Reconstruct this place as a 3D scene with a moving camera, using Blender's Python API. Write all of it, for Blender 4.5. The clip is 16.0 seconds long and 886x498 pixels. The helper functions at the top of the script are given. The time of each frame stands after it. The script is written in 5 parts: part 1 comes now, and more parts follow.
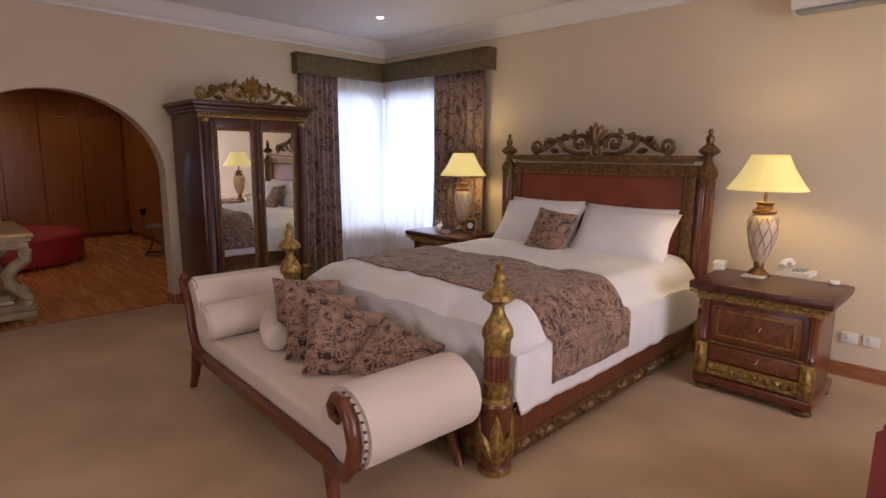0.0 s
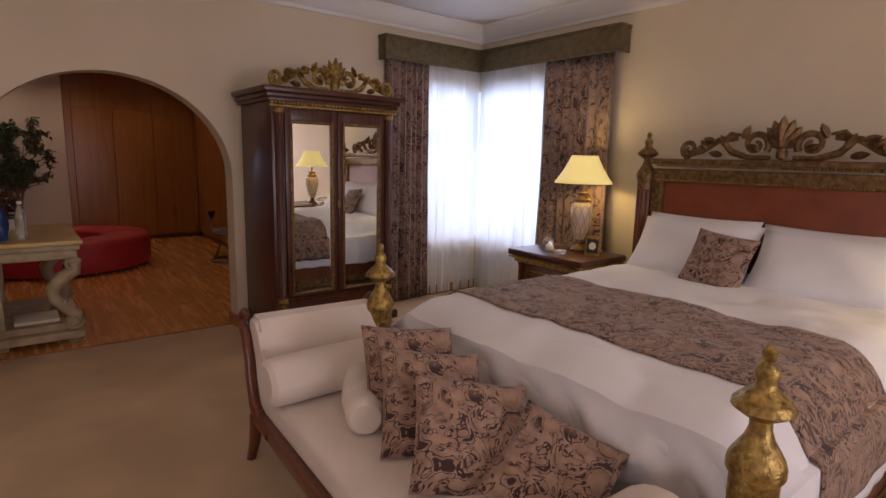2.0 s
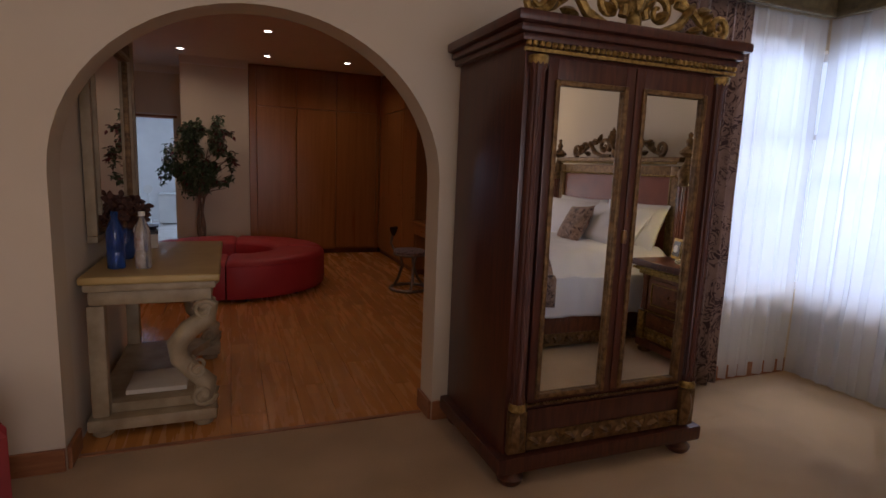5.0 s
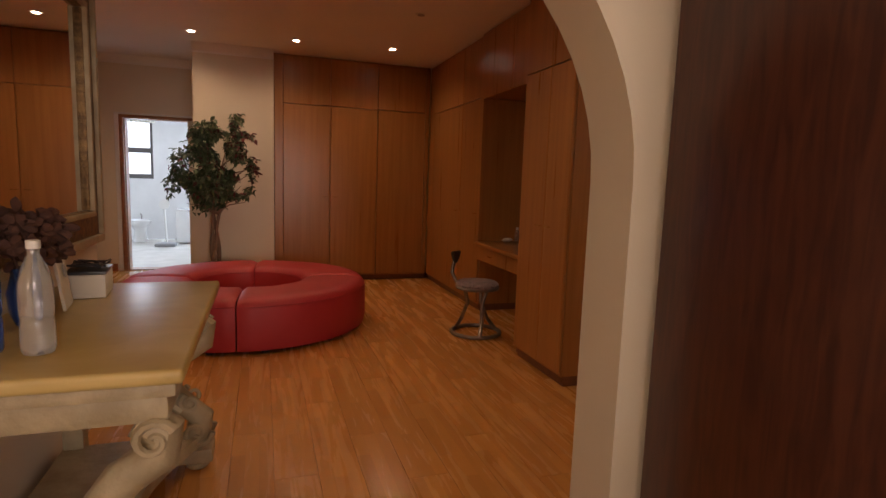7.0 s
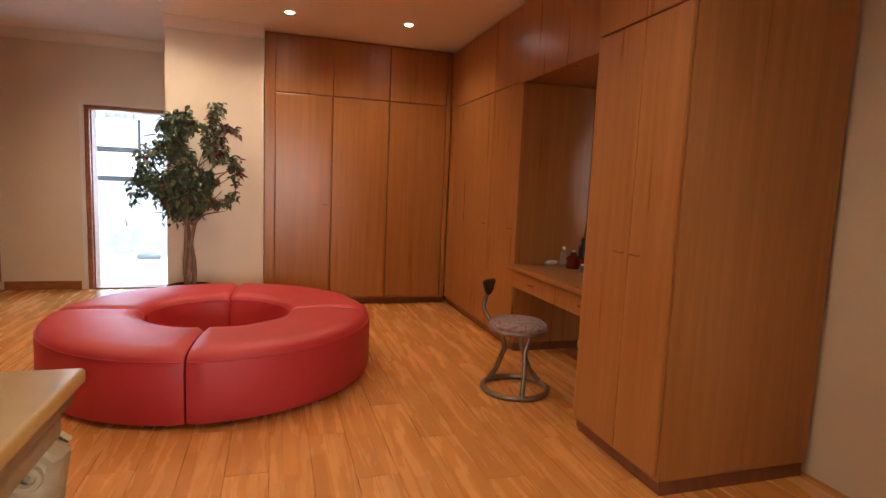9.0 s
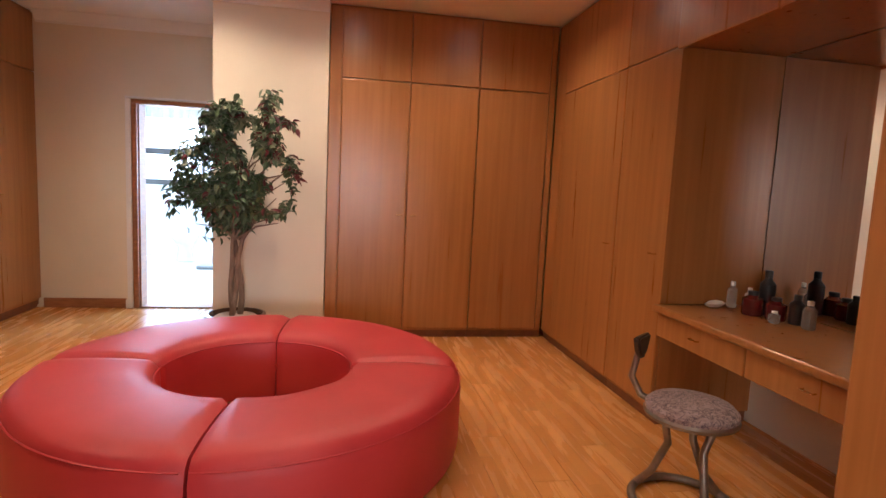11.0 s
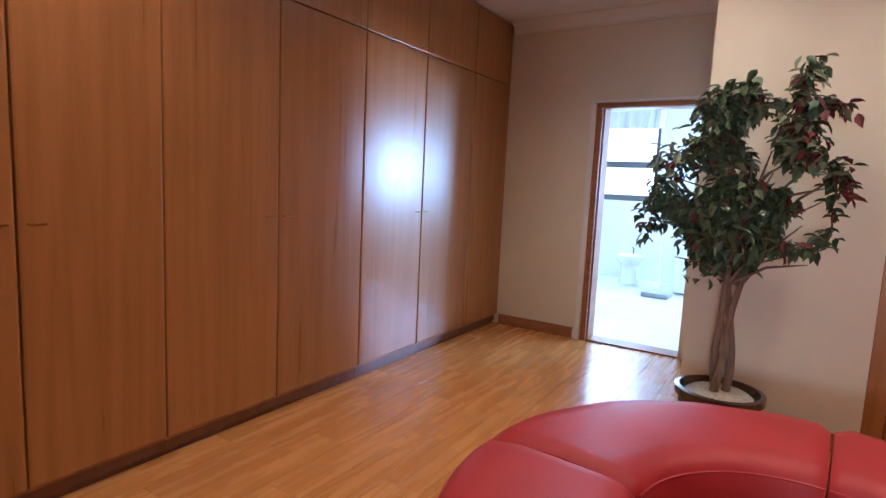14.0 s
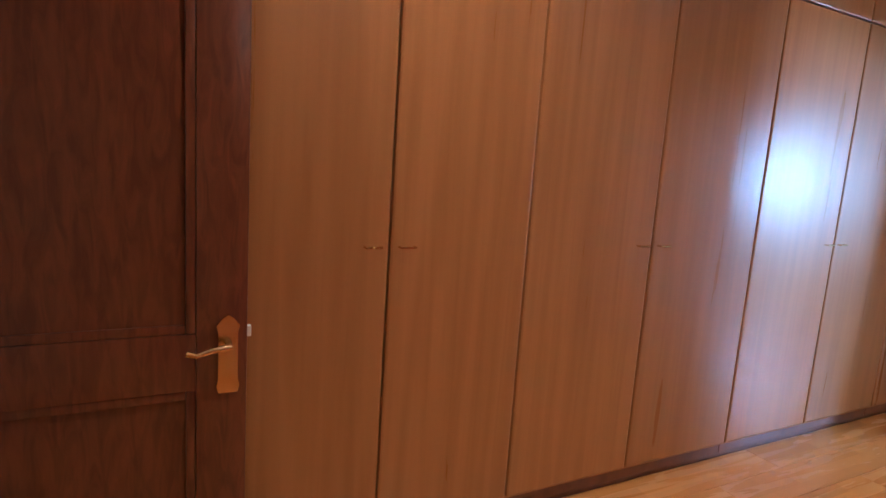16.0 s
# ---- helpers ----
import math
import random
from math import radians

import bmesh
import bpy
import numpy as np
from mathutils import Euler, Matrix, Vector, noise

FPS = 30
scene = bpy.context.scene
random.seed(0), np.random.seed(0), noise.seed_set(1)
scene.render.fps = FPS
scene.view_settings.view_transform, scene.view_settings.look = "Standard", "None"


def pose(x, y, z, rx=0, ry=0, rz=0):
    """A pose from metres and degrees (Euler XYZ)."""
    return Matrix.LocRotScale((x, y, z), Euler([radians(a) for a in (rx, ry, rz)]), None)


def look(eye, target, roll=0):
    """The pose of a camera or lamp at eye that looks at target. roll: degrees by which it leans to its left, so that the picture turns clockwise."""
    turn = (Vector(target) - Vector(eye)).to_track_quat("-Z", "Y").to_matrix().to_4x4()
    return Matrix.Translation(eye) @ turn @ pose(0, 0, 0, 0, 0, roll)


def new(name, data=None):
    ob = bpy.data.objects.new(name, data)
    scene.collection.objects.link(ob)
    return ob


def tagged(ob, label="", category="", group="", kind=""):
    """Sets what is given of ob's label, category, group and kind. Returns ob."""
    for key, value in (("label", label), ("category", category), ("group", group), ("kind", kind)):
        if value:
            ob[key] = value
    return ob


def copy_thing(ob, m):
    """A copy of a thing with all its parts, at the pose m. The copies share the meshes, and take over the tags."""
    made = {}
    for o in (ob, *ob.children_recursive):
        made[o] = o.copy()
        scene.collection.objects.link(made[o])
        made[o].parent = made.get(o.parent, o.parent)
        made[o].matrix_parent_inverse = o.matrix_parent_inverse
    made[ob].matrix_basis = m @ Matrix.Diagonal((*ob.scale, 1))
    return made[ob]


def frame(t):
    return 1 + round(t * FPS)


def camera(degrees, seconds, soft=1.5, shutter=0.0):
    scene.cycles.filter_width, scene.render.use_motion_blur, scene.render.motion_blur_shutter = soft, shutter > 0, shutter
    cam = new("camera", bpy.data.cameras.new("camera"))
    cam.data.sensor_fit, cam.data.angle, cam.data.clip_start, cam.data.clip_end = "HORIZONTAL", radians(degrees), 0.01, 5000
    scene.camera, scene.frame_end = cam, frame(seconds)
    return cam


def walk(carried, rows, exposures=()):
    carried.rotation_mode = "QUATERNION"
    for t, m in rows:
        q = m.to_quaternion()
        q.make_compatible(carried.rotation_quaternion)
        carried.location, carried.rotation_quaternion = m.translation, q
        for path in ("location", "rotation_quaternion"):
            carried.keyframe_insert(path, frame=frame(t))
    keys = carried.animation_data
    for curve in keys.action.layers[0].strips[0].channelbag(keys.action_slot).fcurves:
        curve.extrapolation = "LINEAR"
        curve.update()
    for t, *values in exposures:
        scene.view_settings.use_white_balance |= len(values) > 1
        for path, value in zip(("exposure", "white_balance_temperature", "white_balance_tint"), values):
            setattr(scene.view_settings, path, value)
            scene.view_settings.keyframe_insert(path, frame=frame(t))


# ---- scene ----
cam = camera(78.0, 16.0)
PATH = [
    (0, (0.067, 0.299, 1.6), (1.455, 1.698, 1.261), 0.5),
    (0.3, (0.134, 0.445, 1.601), (1.511, 1.853, 1.255), 0.8),
    (0.5, (0.154, 0.537, 1.596), (1.53, 1.95, 1.262), 0.7),
    (1, (0.285, 0.791, 1.57), (1.625, 2.24, 1.243), 1.0),
    (1.5, (0.431, 1.086, 1.558), (1.707, 2.592, 1.234), 1.1),
    (2, (0.497, 1.382, 1.577), (1.719, 2.93, 1.246), 1.4),
    (2.5, (0.614, 1.712, 1.547), (1.756, 3.321, 1.226), 1.5),
    (3, (0.695, 2.04, 1.539), (1.731, 3.72, 1.212), 1.8),
    (3.5, (0.774, 2.403, 1.527), (1.737, 4.126, 1.206), 1.9),
    (4, (0.847, 2.762, 1.505), (1.718, 4.534, 1.188), 1.9),
    (4.5, (0.909, 3.154, 1.483), (1.682, 4.973, 1.174), 2.1),
    (5, (0.97, 3.531, 1.457), (1.69, 5.372, 1.156), 2.2),
    (7.5, (1.166, 5.422, 1.338), (1.783, 7.318, 1.101), 2.0),
    (8, (1.255, 5.702, 1.338), (1.862, 7.602, 1.106), 2.2),
    (8.2, (1.282, 5.827, 1.338), (1.883, 7.728, 1.108), 2.3),
    (10.3, (1.435, 7.034, 1.334), (1.948, 8.955, 1.118), 2.5),
    (10.5, (1.445, 7.17, 1.336), (1.916, 9.102, 1.119), 2.5),
    (11, (1.409, 7.478, 1.343), (1.76, 9.435, 1.126), 2.7),
    (11.5, (1.365, 7.756, 1.355), (1.57, 9.734, 1.135), 2.8),
    (12, (1.294, 7.984, 1.36), (1.29, 9.971, 1.133), 2.9),
    (12.5, (1.135, 8.154, 1.39), (0.893, 10.124, 1.147), 3.0),
    (13, (1.042, 8.296, 1.377), (0.559, 10.221, 1.136), 3.2),
    (13.5, (0.925, 8.512, 1.342), (0.13, 10.332, 1.103), 2.9),
    (14, (0.824, 8.645, 1.341), (-0.241, 10.32, 1.101), 2.7),
    (14.5, (0.698, 8.702, 1.354), (-0.591, 10.211, 1.11), 2.9),
    (15, (0.478, 8.77, 1.347), (-0.994, 10.102, 1.102), 3.0),
    (15.5, (0.319, 8.815, 1.347), (-1.321, 9.931, 1.094), 3.1),
    (16, (0.142, 8.822, 1.384), (-1.623, 9.718, 1.095), 3.8),
]
walk(cam, [(t, look(eye, target, roll)) for t, eye, target, roll in PATH],
     [(0, -0.45, 6050, 28), (3.0, -0.5, 6400, 29), (4.0, -0.58, 6500, 29), (5.0, -0.8, 6050, 26), (7.5, 1.0, 7400, 24), (8.2, 1.5, 6900, 18), (10.5, 2.1, 5800, 14), (12, 1.9, 5450, 14), (13.5, 1.65, 5150, 13), (15, 1.42, 4850, 11), (16, 1.85, 4750, 8)])

# ---- world and large lights ----
world = bpy.data.worlds.new("sky")
scene.world = world
world.use_nodes = True
wn = world.node_tree
sky = wn.nodes.new("ShaderNodeTexSky")
sky.sky_type, sky.sun_disc = "NISHITA", False
sky.sun_elevation, sky.sun_rotation = radians(48), radians(60)
wn.nodes["Background"].inputs[1].default_value = 0.12
wn.links.new(sky.outputs[0], wn.nodes["Background"].inputs[0])
sun = new("sun", bpy.data.lights.new("sun", "SUN"))
sun.data.energy, sun.data.angle, sun.data.color = 3.0, radians(0.5), (1, 0.95, 0.88)
sun.matrix_world = look((12, 14, 15), (4, 9, 0))


def area(name, m, sx, sy, power, color):
    d = bpy.data.lights.new(name, "AREA")
    d.shape, d.size, d.size_y, d.energy, d.color = "RECTANGLE", sx, sy, power, color
    ob = new(name, d)
    ob.matrix_world = m
    return ob


area("window_daylight", look((4.3, 6.72, 1.55), (3.6, 4.6, 0.9)), 0.95, 1.6, 20, (0.62, 0.80, 1.0))
area("window_daylight", look((5.28, 5.75, 1.55), (3.0, 5.2, 0.9)), 0.95, 1.6, 27, (0.62, 0.80, 1.0))
area("bathroom_daylight", look((-1.4, 17.2, 2.0), (-0.6, 13.4, 0.5)), 0.9, 1.3, 16, (0.6, 0.8, 1.0))
area("bathroom_daylight", look((2.92, 17.2, 1.55), (-0.9, 12.5, 1.2)), 0.5, 0.75, 105, (0.5, 0.73, 1.0))
# two added fill lights, out of view west and south, brighten the bedroom
area("room_fill", look((-2.55, 1.0, 1.6), (2.5, 2.0, 0.8)), 2.0, 1.7, 40, (1.0, 0.88, 0.74))
area("room_fill", look((2.6, -2.55, 1.6), (3.0, 3.0, 0.2)), 2.4, 1.7, 120, (0.98, 0.92, 0.86))


def spot(name, x, y, z, power, color=(1, 0.72, 0.42), angle=150):
    d = bpy.data.lights.new(name, "SPOT")
    d.energy, d.color, d.spot_size, d.spot_blend, d.shadow_soft_size = power, color, radians(angle), 0.9, 0.05
    ob = new(name, d)
    ob.location = (x, y, z)
    return ob


def bulb(name, x, y, z, power, color=(1, 0.79, 0.34)):
    d = bpy.data.lights.new(name, "POINT")
    d.energy, d.color, d.shadow_soft_size = power, color, 0.05
    ob = new(name, d)
    ob.location = (x, y, z)
    return ob


# ---- materials ----
def mat(name, color, rough=0.6, metal=0.0, second=None, scale=4.0, stretch=(1, 1, 1), bump=0.0, bump_scale=60.0,
        coat=0.0, detail=6.0, rnd=0.0, sheen=0.0, sub=0.0, trans=0.0, lo=0.35, hi=0.65, distort=0.0):
    m = bpy.data.materials.new(name)
    m.use_nodes = True
    nt = m.node_tree
    b = nt.nodes["Principled BSDF"]
    b.inputs["Roughness"].default_value, b.inputs["Metallic"].default_value = rough, metal
    b.inputs["Coat Weight"].default_value, b.inputs["Coat Roughness"].default_value = coat, 0.15
    b.inputs["Sheen Weight"].default_value, b.inputs["Transmission Weight"].default_value = sheen, trans
    b.inputs["Base Color"].default_value = (*color, 1)
    tc = nt.nodes.new("ShaderNodeTexCoord")
    mp = nt.nodes.new("ShaderNodeMapping")
    mp.inputs["Scale"].default_value = stretch
    nt.links.new(tc.outputs["Object"], mp.inputs["Vector"])
    if second:
        no = nt.nodes.new("ShaderNodeTexNoise")
        no.inputs["Scale"].default_value, no.inputs["Detail"].default_value = scale, detail
        no.inputs["Distortion"].default_value = distort
        ra = nt.nodes.new("ShaderNodeValToRGB")
        ra.color_ramp.elements[0].position, ra.color_ramp.elements[1].position = lo, hi
        ra.color_ramp.elements[0].color, ra.color_ramp.elements[1].color = (*color, 1), (*second, 1)
        nt.links.new(mp.outputs[0], no.inputs["Vector"])
        nt.links.new(no.outputs["Fac"], ra.inputs[0])
        out = ra.outputs[0]
        if rnd:
            oi = nt.nodes.new("ShaderNodeObjectInfo")
            hs = nt.nodes.new("ShaderNodeHueSaturation")
            mr = nt.nodes.new("ShaderNodeMapRange")
            mr.inputs["To Min"].default_value, mr.inputs["To Max"].default_value = 1 - rnd, 1 + rnd
            nt.links.new(oi.outputs["Random"], mr.inputs["Value"])
            nt.links.new(mr.outputs[0], hs.inputs["Value"])
            nt.links.new(out, hs.inputs["Color"])
            add = nt.nodes.new("ShaderNodeVectorMath")
            add.operation = "ADD"
            nt.links.new(tc.outputs["Object"], add.inputs[0])
            nt.links.new(oi.outputs["Random"], add.inputs[1])
            nt.links.new(add.outputs[0], mp.inputs["Vector"])
            out = hs.outputs[0]
        nt.links.new(out, b.inputs["Base Color"])
        mr2 = nt.nodes.new("ShaderNodeMapRange")
        mr2.inputs["To Min"].default_value, mr2.inputs["To Max"].default_value = max(rough - 0.07, 0.02), min(rough + 0.07, 1)
        nt.links.new(no.outputs["Fac"], mr2.inputs["Value"])
        nt.links.new(mr2.outputs[0], b.inputs["Roughness"])
    if bump:
        n2 = nt.nodes.new("ShaderNodeTexNoise")
        n2.inputs["Scale"].default_value, n2.inputs["Detail"].default_value = bump_scale, 3
        bu = nt.nodes.new("ShaderNodeBump")
        bu.inputs["Strength"].default_value, bu.inputs["Distance"].default_value = bump, 0.01
        nt.links.new(mp.outputs[0], n2.inputs["Vector"])
        nt.links.new(n2.outputs["Fac"], bu.inputs["Height"])
        nt.links.new(bu.outputs[0], b.inputs["Normal"])
    return m


def glow(name, color, strength):
    m = bpy.data.materials.new(name)
    m.use_nodes = True
    b = m.node_tree.nodes["Principled BSDF"]
    b.inputs["Base Color"].default_value = (*color, 1)
    b.inputs["Emission Color"].default_value = (*color, 1)
    b.inputs["Emission Strength"].default_value = strength
    return m


def figured(name, ground, tone, dark, scale=9.0, rough=0.85, stretch=(1, 1, 1)):
    """Woven cloth with dark leafy scrolls on a mottled ground."""
    m = mat(name, ground, rough, second=tone, scale=scale * 2.5, stretch=stretch, bump=0.25, bump_scale=300, sheen=0.2)
    nt = m.node_tree
    b = nt.nodes["Principled BSDF"]
    base = b.inputs["Base Color"].links[0].from_socket
    mp = [n for n in nt.nodes if n.type == "MAPPING"][0]
    wv = nt.nodes.new("ShaderNodeTexNoise")
    wv.inputs["Scale"].default_value, wv.inputs["Detail"].default_value, wv.inputs["Distortion"].default_value = scale, 2.0, 2.6
    ra = nt.nodes.new("ShaderNodeValToRGB")
    els = ra.color_ramp.elements
    els[0].position, els[0].color = 0.485, (0, 0, 0, 1)
    els[1].position, els[1].color = 0.50, (1, 1, 1, 1)
    for pos, c in ((0.525, 1.0), (0.54, 0.0), (0.60, 0.0), (0.612, 1.0), (0.70, 1.0), (0.71, 0.0)):
        e = els.new(pos)
        e.color = (c, c, c, 1)
    vo = nt.nodes.new("ShaderNodeTexNoise")
    vo.inputs["Scale"].default_value = scale * 0.55
    r2 = nt.nodes.new("ShaderNodeValToRGB")
    r2.color_ramp.elements[0].position, r2.color_ramp.elements[1].position = 0.30, 0.42
    mul = nt.nodes.new("ShaderNodeMath")
    mul.operation = "MULTIPLY"
    mx = nt.nodes.new("ShaderNodeMix")
    mx.data_type = "RGBA"
    mx.inputs["B"].default_value = (*dark, 1)
    for a in (wv, vo):
        nt.links.new(mp.outputs[0], a.inputs["Vector"])
    nt.links.new(wv.outputs["Fac"], ra.inputs[0])
    nt.links.new(vo.outputs["Fac"], r2.inputs[0])
    nt.links.new(ra.outputs[0], mul.inputs[0])
    nt.links.new(r2.outputs[0], mul.inputs[1])
    nt.links.new(mul.outputs[0], mx.inputs["Factor"])
    nt.links.new(base, mx.inputs["A"])
    nt.links.new(mx.outputs["Result"], b.inputs["Base Color"])
    return m


M_WALL = mat("cream_paint", (0.66, 0.57, 0.43), 0.75, second=(0.70, 0.61, 0.47), scale=1.3, bump=0.06, bump_scale=180)
M_WALLD = mat("pale_cream_paint", (0.70, 0.62, 0.50), 0.7, second=(0.74, 0.66, 0.54), scale=1.5, bump=0.06, bump_scale=180)
M_CEIL = mat("ceiling_paint", (0.78, 0.76, 0.74), 0.8, second=(0.82, 0.80, 0.78), scale=0.8, bump=0.03, bump_scale=120)
M_CARPET = mat("beige_carpet", (0.52, 0.34, 0.165), 0.95, second=(0.70, 0.48, 0.255), scale=1.7, bump=0.9, bump_scale=420, detail=9, sheen=0.3)
M_PLANK = mat("laminate_plank", (0.60, 0.27, 0.068), 0.27, second=(0.70, 0.34, 0.098), detail=3.0, lo=0.2, hi=0.8, scale=2.2, stretch=(9, 0.8, 1), bump=0.03, bump_scale=40, rnd=0.05, coat=0.2, distort=0.6)
M_GAP = mat("floor_underlay", (0.3, 0.13, 0.04), 0.7)
M_VENEER = mat("cherry_veneer", (0.335, 0.136, 0.036), 0.3, second=(0.405, 0.173, 0.05), scale=3.0, stretch=(7, 7, 0.3), rnd=0.06, coat=0.0, distort=0.4)
# three rows of short strips printed on every plank
_n = M_PLANK.node_tree
_b = _n.nodes["Principled BSDF"]
_src = _b.inputs["Base Color"].links[0].from_socket
_tc = [q for q in _n.nodes if q.type == "TEX_COORD"][0]
_mp, _br, _mx = (_n.nodes.new(k) for k in ("ShaderNodeMapping", "ShaderNodeTexBrick", "ShaderNodeMix"))
_mp.inputs["Rotation"].default_value = (0, 0, radians(90))
_n.links.new(_tc.outputs["Object"], _mp.inputs["Vector"])
_n.links.new(_mp.outputs[0], _br.inputs["Vector"])
_br.inputs["Color1"].default_value, _br.inputs["Color2"].default_value, _br.inputs["Mortar"].default_value = (0.86, 0.81, 0.77, 1), (1.04, 1.03, 1.02, 1), (0.82, 0.76, 0.70, 1)
_br.inputs["Scale"].default_value, _br.inputs["Mortar Size"].default_value = 1.0, 0.0007
_br.inputs["Brick Width"].default_value, _br.inputs["Row Height"].default_value = 0.428, 0.0642
_mx.data_type, _mx.blend_type = "RGBA", "MULTIPLY"
_mx.inputs["Factor"].default_value = 1.0
_n.links.new(_src, _mx.inputs["A"])
_n.links.new(_br.outputs["Color"], _mx.inputs["B"])
_n.links.new(_mx.outputs["Result"], _b.inputs["Base Color"])
M_KICK = mat("dark_plinth", (0.14, 0.05, 0.025), 0.35, second=(0.2, 0.075, 0.035), scale=6, stretch=(3, 3, 1))
M_TRIM = mat("stained_skirting", (0.26, 0.10, 0.04), 0.38, second=(0.36, 0.15, 0.06), scale=6, stretch=(1.5, 1.5, 8))
M_MAHOG = mat("dark_mahogany", (0.05, 0.013, 0.009), 0.34, second=(0.095, 0.028, 0.015), scale=6, stretch=(6, 6, 0.7), coat=0.08, distort=0.8)
M_REDWOOD = mat("red_mahogany", (0.10, 0.025, 0.010), 0.32, second=(0.17, 0.05, 0.018), scale=7, stretch=(5, 5, 1), coat=0.3, distort=1.0)
M_BURL = mat("burl_veneer", (0.10, 0.03, 0.011), 0.3, second=(0.22, 0.075, 0.026), scale=9, coat=0.3, distort=3.0)
M_LEATHERB = mat("russet_leather", (0.20, 0.045, 0.018), 0.45, second=(0.26, 0.065, 0.026), scale=5, bump=0.1, bump_scale=220)
M_GOLD = mat("aged_gilding", (0.15, 0.088, 0.024), 0.38, 0.75, second=(0.52, 0.36, 0.11), scale=38, bump=0.5, bump_scale=90, lo=0.3, hi=0.7)
M_BRASS = mat("brass", (0.70, 0.54, 0.28), 0.25, 1.0, second=(0.6, 0.4, 0.15), scale=20)
M_GOLDDARK = mat("bronzed_carving", (0.105, 0.056, 0.021), 0.45, 0.6, second=(0.26, 0.155, 0.062), scale=30, bump=0.5, bump_scale=80)
M_WHITE = mat("white_linen", (0.78, 0.78, 0.82), 0.9, second=(0.84, 0.84, 0.87), scale=2.5, bump=0.12, bump_scale=14, sheen=0.2)
M_UPHOL = mat("cream_upholstery", (0.68, 0.60, 0.53), 0.9, second=(0.74, 0.66, 0.59), scale=3, bump=0.18, bump_scale=350, sheen=0.2)
M_PAISLEY = figured("paisley_brocade", (0.25, 0.15, 0.105), (0.38, 0.25, 0.18), (0.045, 0.018, 0.016), 8.5)
M_CURTAIN = figured("floral_curtain_cloth", (0.21, 0.135, 0.11), (0.28, 0.19, 0.15), (0.05, 0.022, 0.02), 7, stretch=(1, 1, 0.8))
M_PELMET = mat("olive_pelmet", (0.085, 0.062, 0.026), 0.6, second=(0.15, 0.11, 0.048), scale=16, bump=0.3, bump_scale=60)
M_RED = mat("red_leather", (0.40, 0.020, 0.026), 0.5, second=(0.47, 0.034, 0.04), scale=2.5, bump=0.06, bump_scale=260)
M_REDVEL = mat("red_velvet", (0.30, 0.012, 0.016), 0.8, second=(0.38, 0.02, 0.024), scale=8, sheen=0.5)
M_STONE = mat("limed_console_wood", (0.31, 0.24, 0.14), 0.5, second=(0.44, 0.36, 0.23), scale=9, bump=0.3, bump_scale=45)
M_STONETOP = mat("ochre_marble_top", (0.46, 0.31, 0.10), 0.36, second=(0.56, 0.41, 0.16), scale=3, coat=0.1, distort=1.5)
M_SHADE = glow("lamp_shade_cloth", (0.92, 0.77, 0.25), 0.68)
M_CERAMIC = mat("cream_ceramic", (0.62, 0.50, 0.36), 0.3, second=(0.70, 0.58, 0.44), scale=12, coat=0.4)
M_LATTICE = mat("tan_glaze", (0.36, 0.25, 0.15), 0.35, second=(0.46, 0.34, 0.22), scale=20)
M_BRONZE = mat("bronze", (0.16, 0.085, 0.035), 0.4, 0.7, second=(0.25, 0.14, 0.06), scale=20)
M_PLASTIC = mat("white_plastic", (0.78, 0.77, 0.73), 0.4)
M_GREYP = mat("grey_plastic", (0.33, 0.33, 0.34), 0.45)
M_BLACK = mat("black_plastic", (0.02, 0.02, 0.022), 0.35)
M_MIRROR = mat("mirror", (0.86, 0.88, 0.88), 0.015, 1.0)
M_TILE = mat("white_tile", (0.80, 0.80, 0.79), 0.2, second=(0.84, 0.84, 0.83), scale=5)
M_FTILE = mat("pale_floor_tile", (0.74, 0.70, 0.63), 0.22, second=(0.79, 0.75, 0.69), scale=4)
M_BARK = mat("bark", (0.15, 0.10, 0.07), 0.85, second=(0.27, 0.19, 0.14), scale=16, stretch=(3, 3, 0.6), bump=0.6, bump_scale=40)
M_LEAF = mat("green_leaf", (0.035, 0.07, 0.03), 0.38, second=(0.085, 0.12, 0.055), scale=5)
# pale leaf tone that carries painted sunlight on the crown
M_LEAFP = mat("pale_sunlit_leaf", (0.20, 0.235, 0.15), 0.42, second=(0.11, 0.15, 0.075), scale=5)
M_LEAFR = mat("burgundy_leaf", (0.11, 0.018, 0.022), 0.42, second=(0.17, 0.035, 0.035), scale=5)
M_PEBBLE = mat("white_pebbles", (0.62, 0.59, 0.54), 0.7, second=(0.42, 0.4, 0.36), scale=60, bump=1.0, bump_scale=80)
M_POT = mat("dark_glazed_pot", (0.05, 0.028, 0.02), 0.25, second=(0.09, 0.05, 0.035), scale=10, coat=0.4)
M_STEEL = mat("gunmetal_tube", (0.22, 0.20, 0.19), 0.35, 0.85, second=(0.32, 0.29, 0.27), scale=18)
M_SEATCLOTH = figured("floral_seat_cloth", (0.25, 0.17, 0.17), (0.36, 0.27, 0.27), (0.07, 0.04, 0.055), 22)
M_BLUE = mat("blue_glass", (0.05, 0.16, 0.55), 0.08, trans=0.7)
M_CLEAR = mat("clear_plastic", (0.86, 0.86, 0.84), 0.12, trans=0.8)
M_DRIED = mat("dried_flowers", (0.07, 0.03, 0.02), 0.9, second=(0.14, 0.06, 0.04), scale=20)
M_PAPER = mat("paper", (0.72, 0.68, 0.58), 0.8, second=(0.66, 0.62, 0.52), scale=8)
M_FRAMEW = mat("white_door_frame", (0.72, 0.70, 0.70), 0.4, second=(0.76, 0.74, 0.74), scale=6)
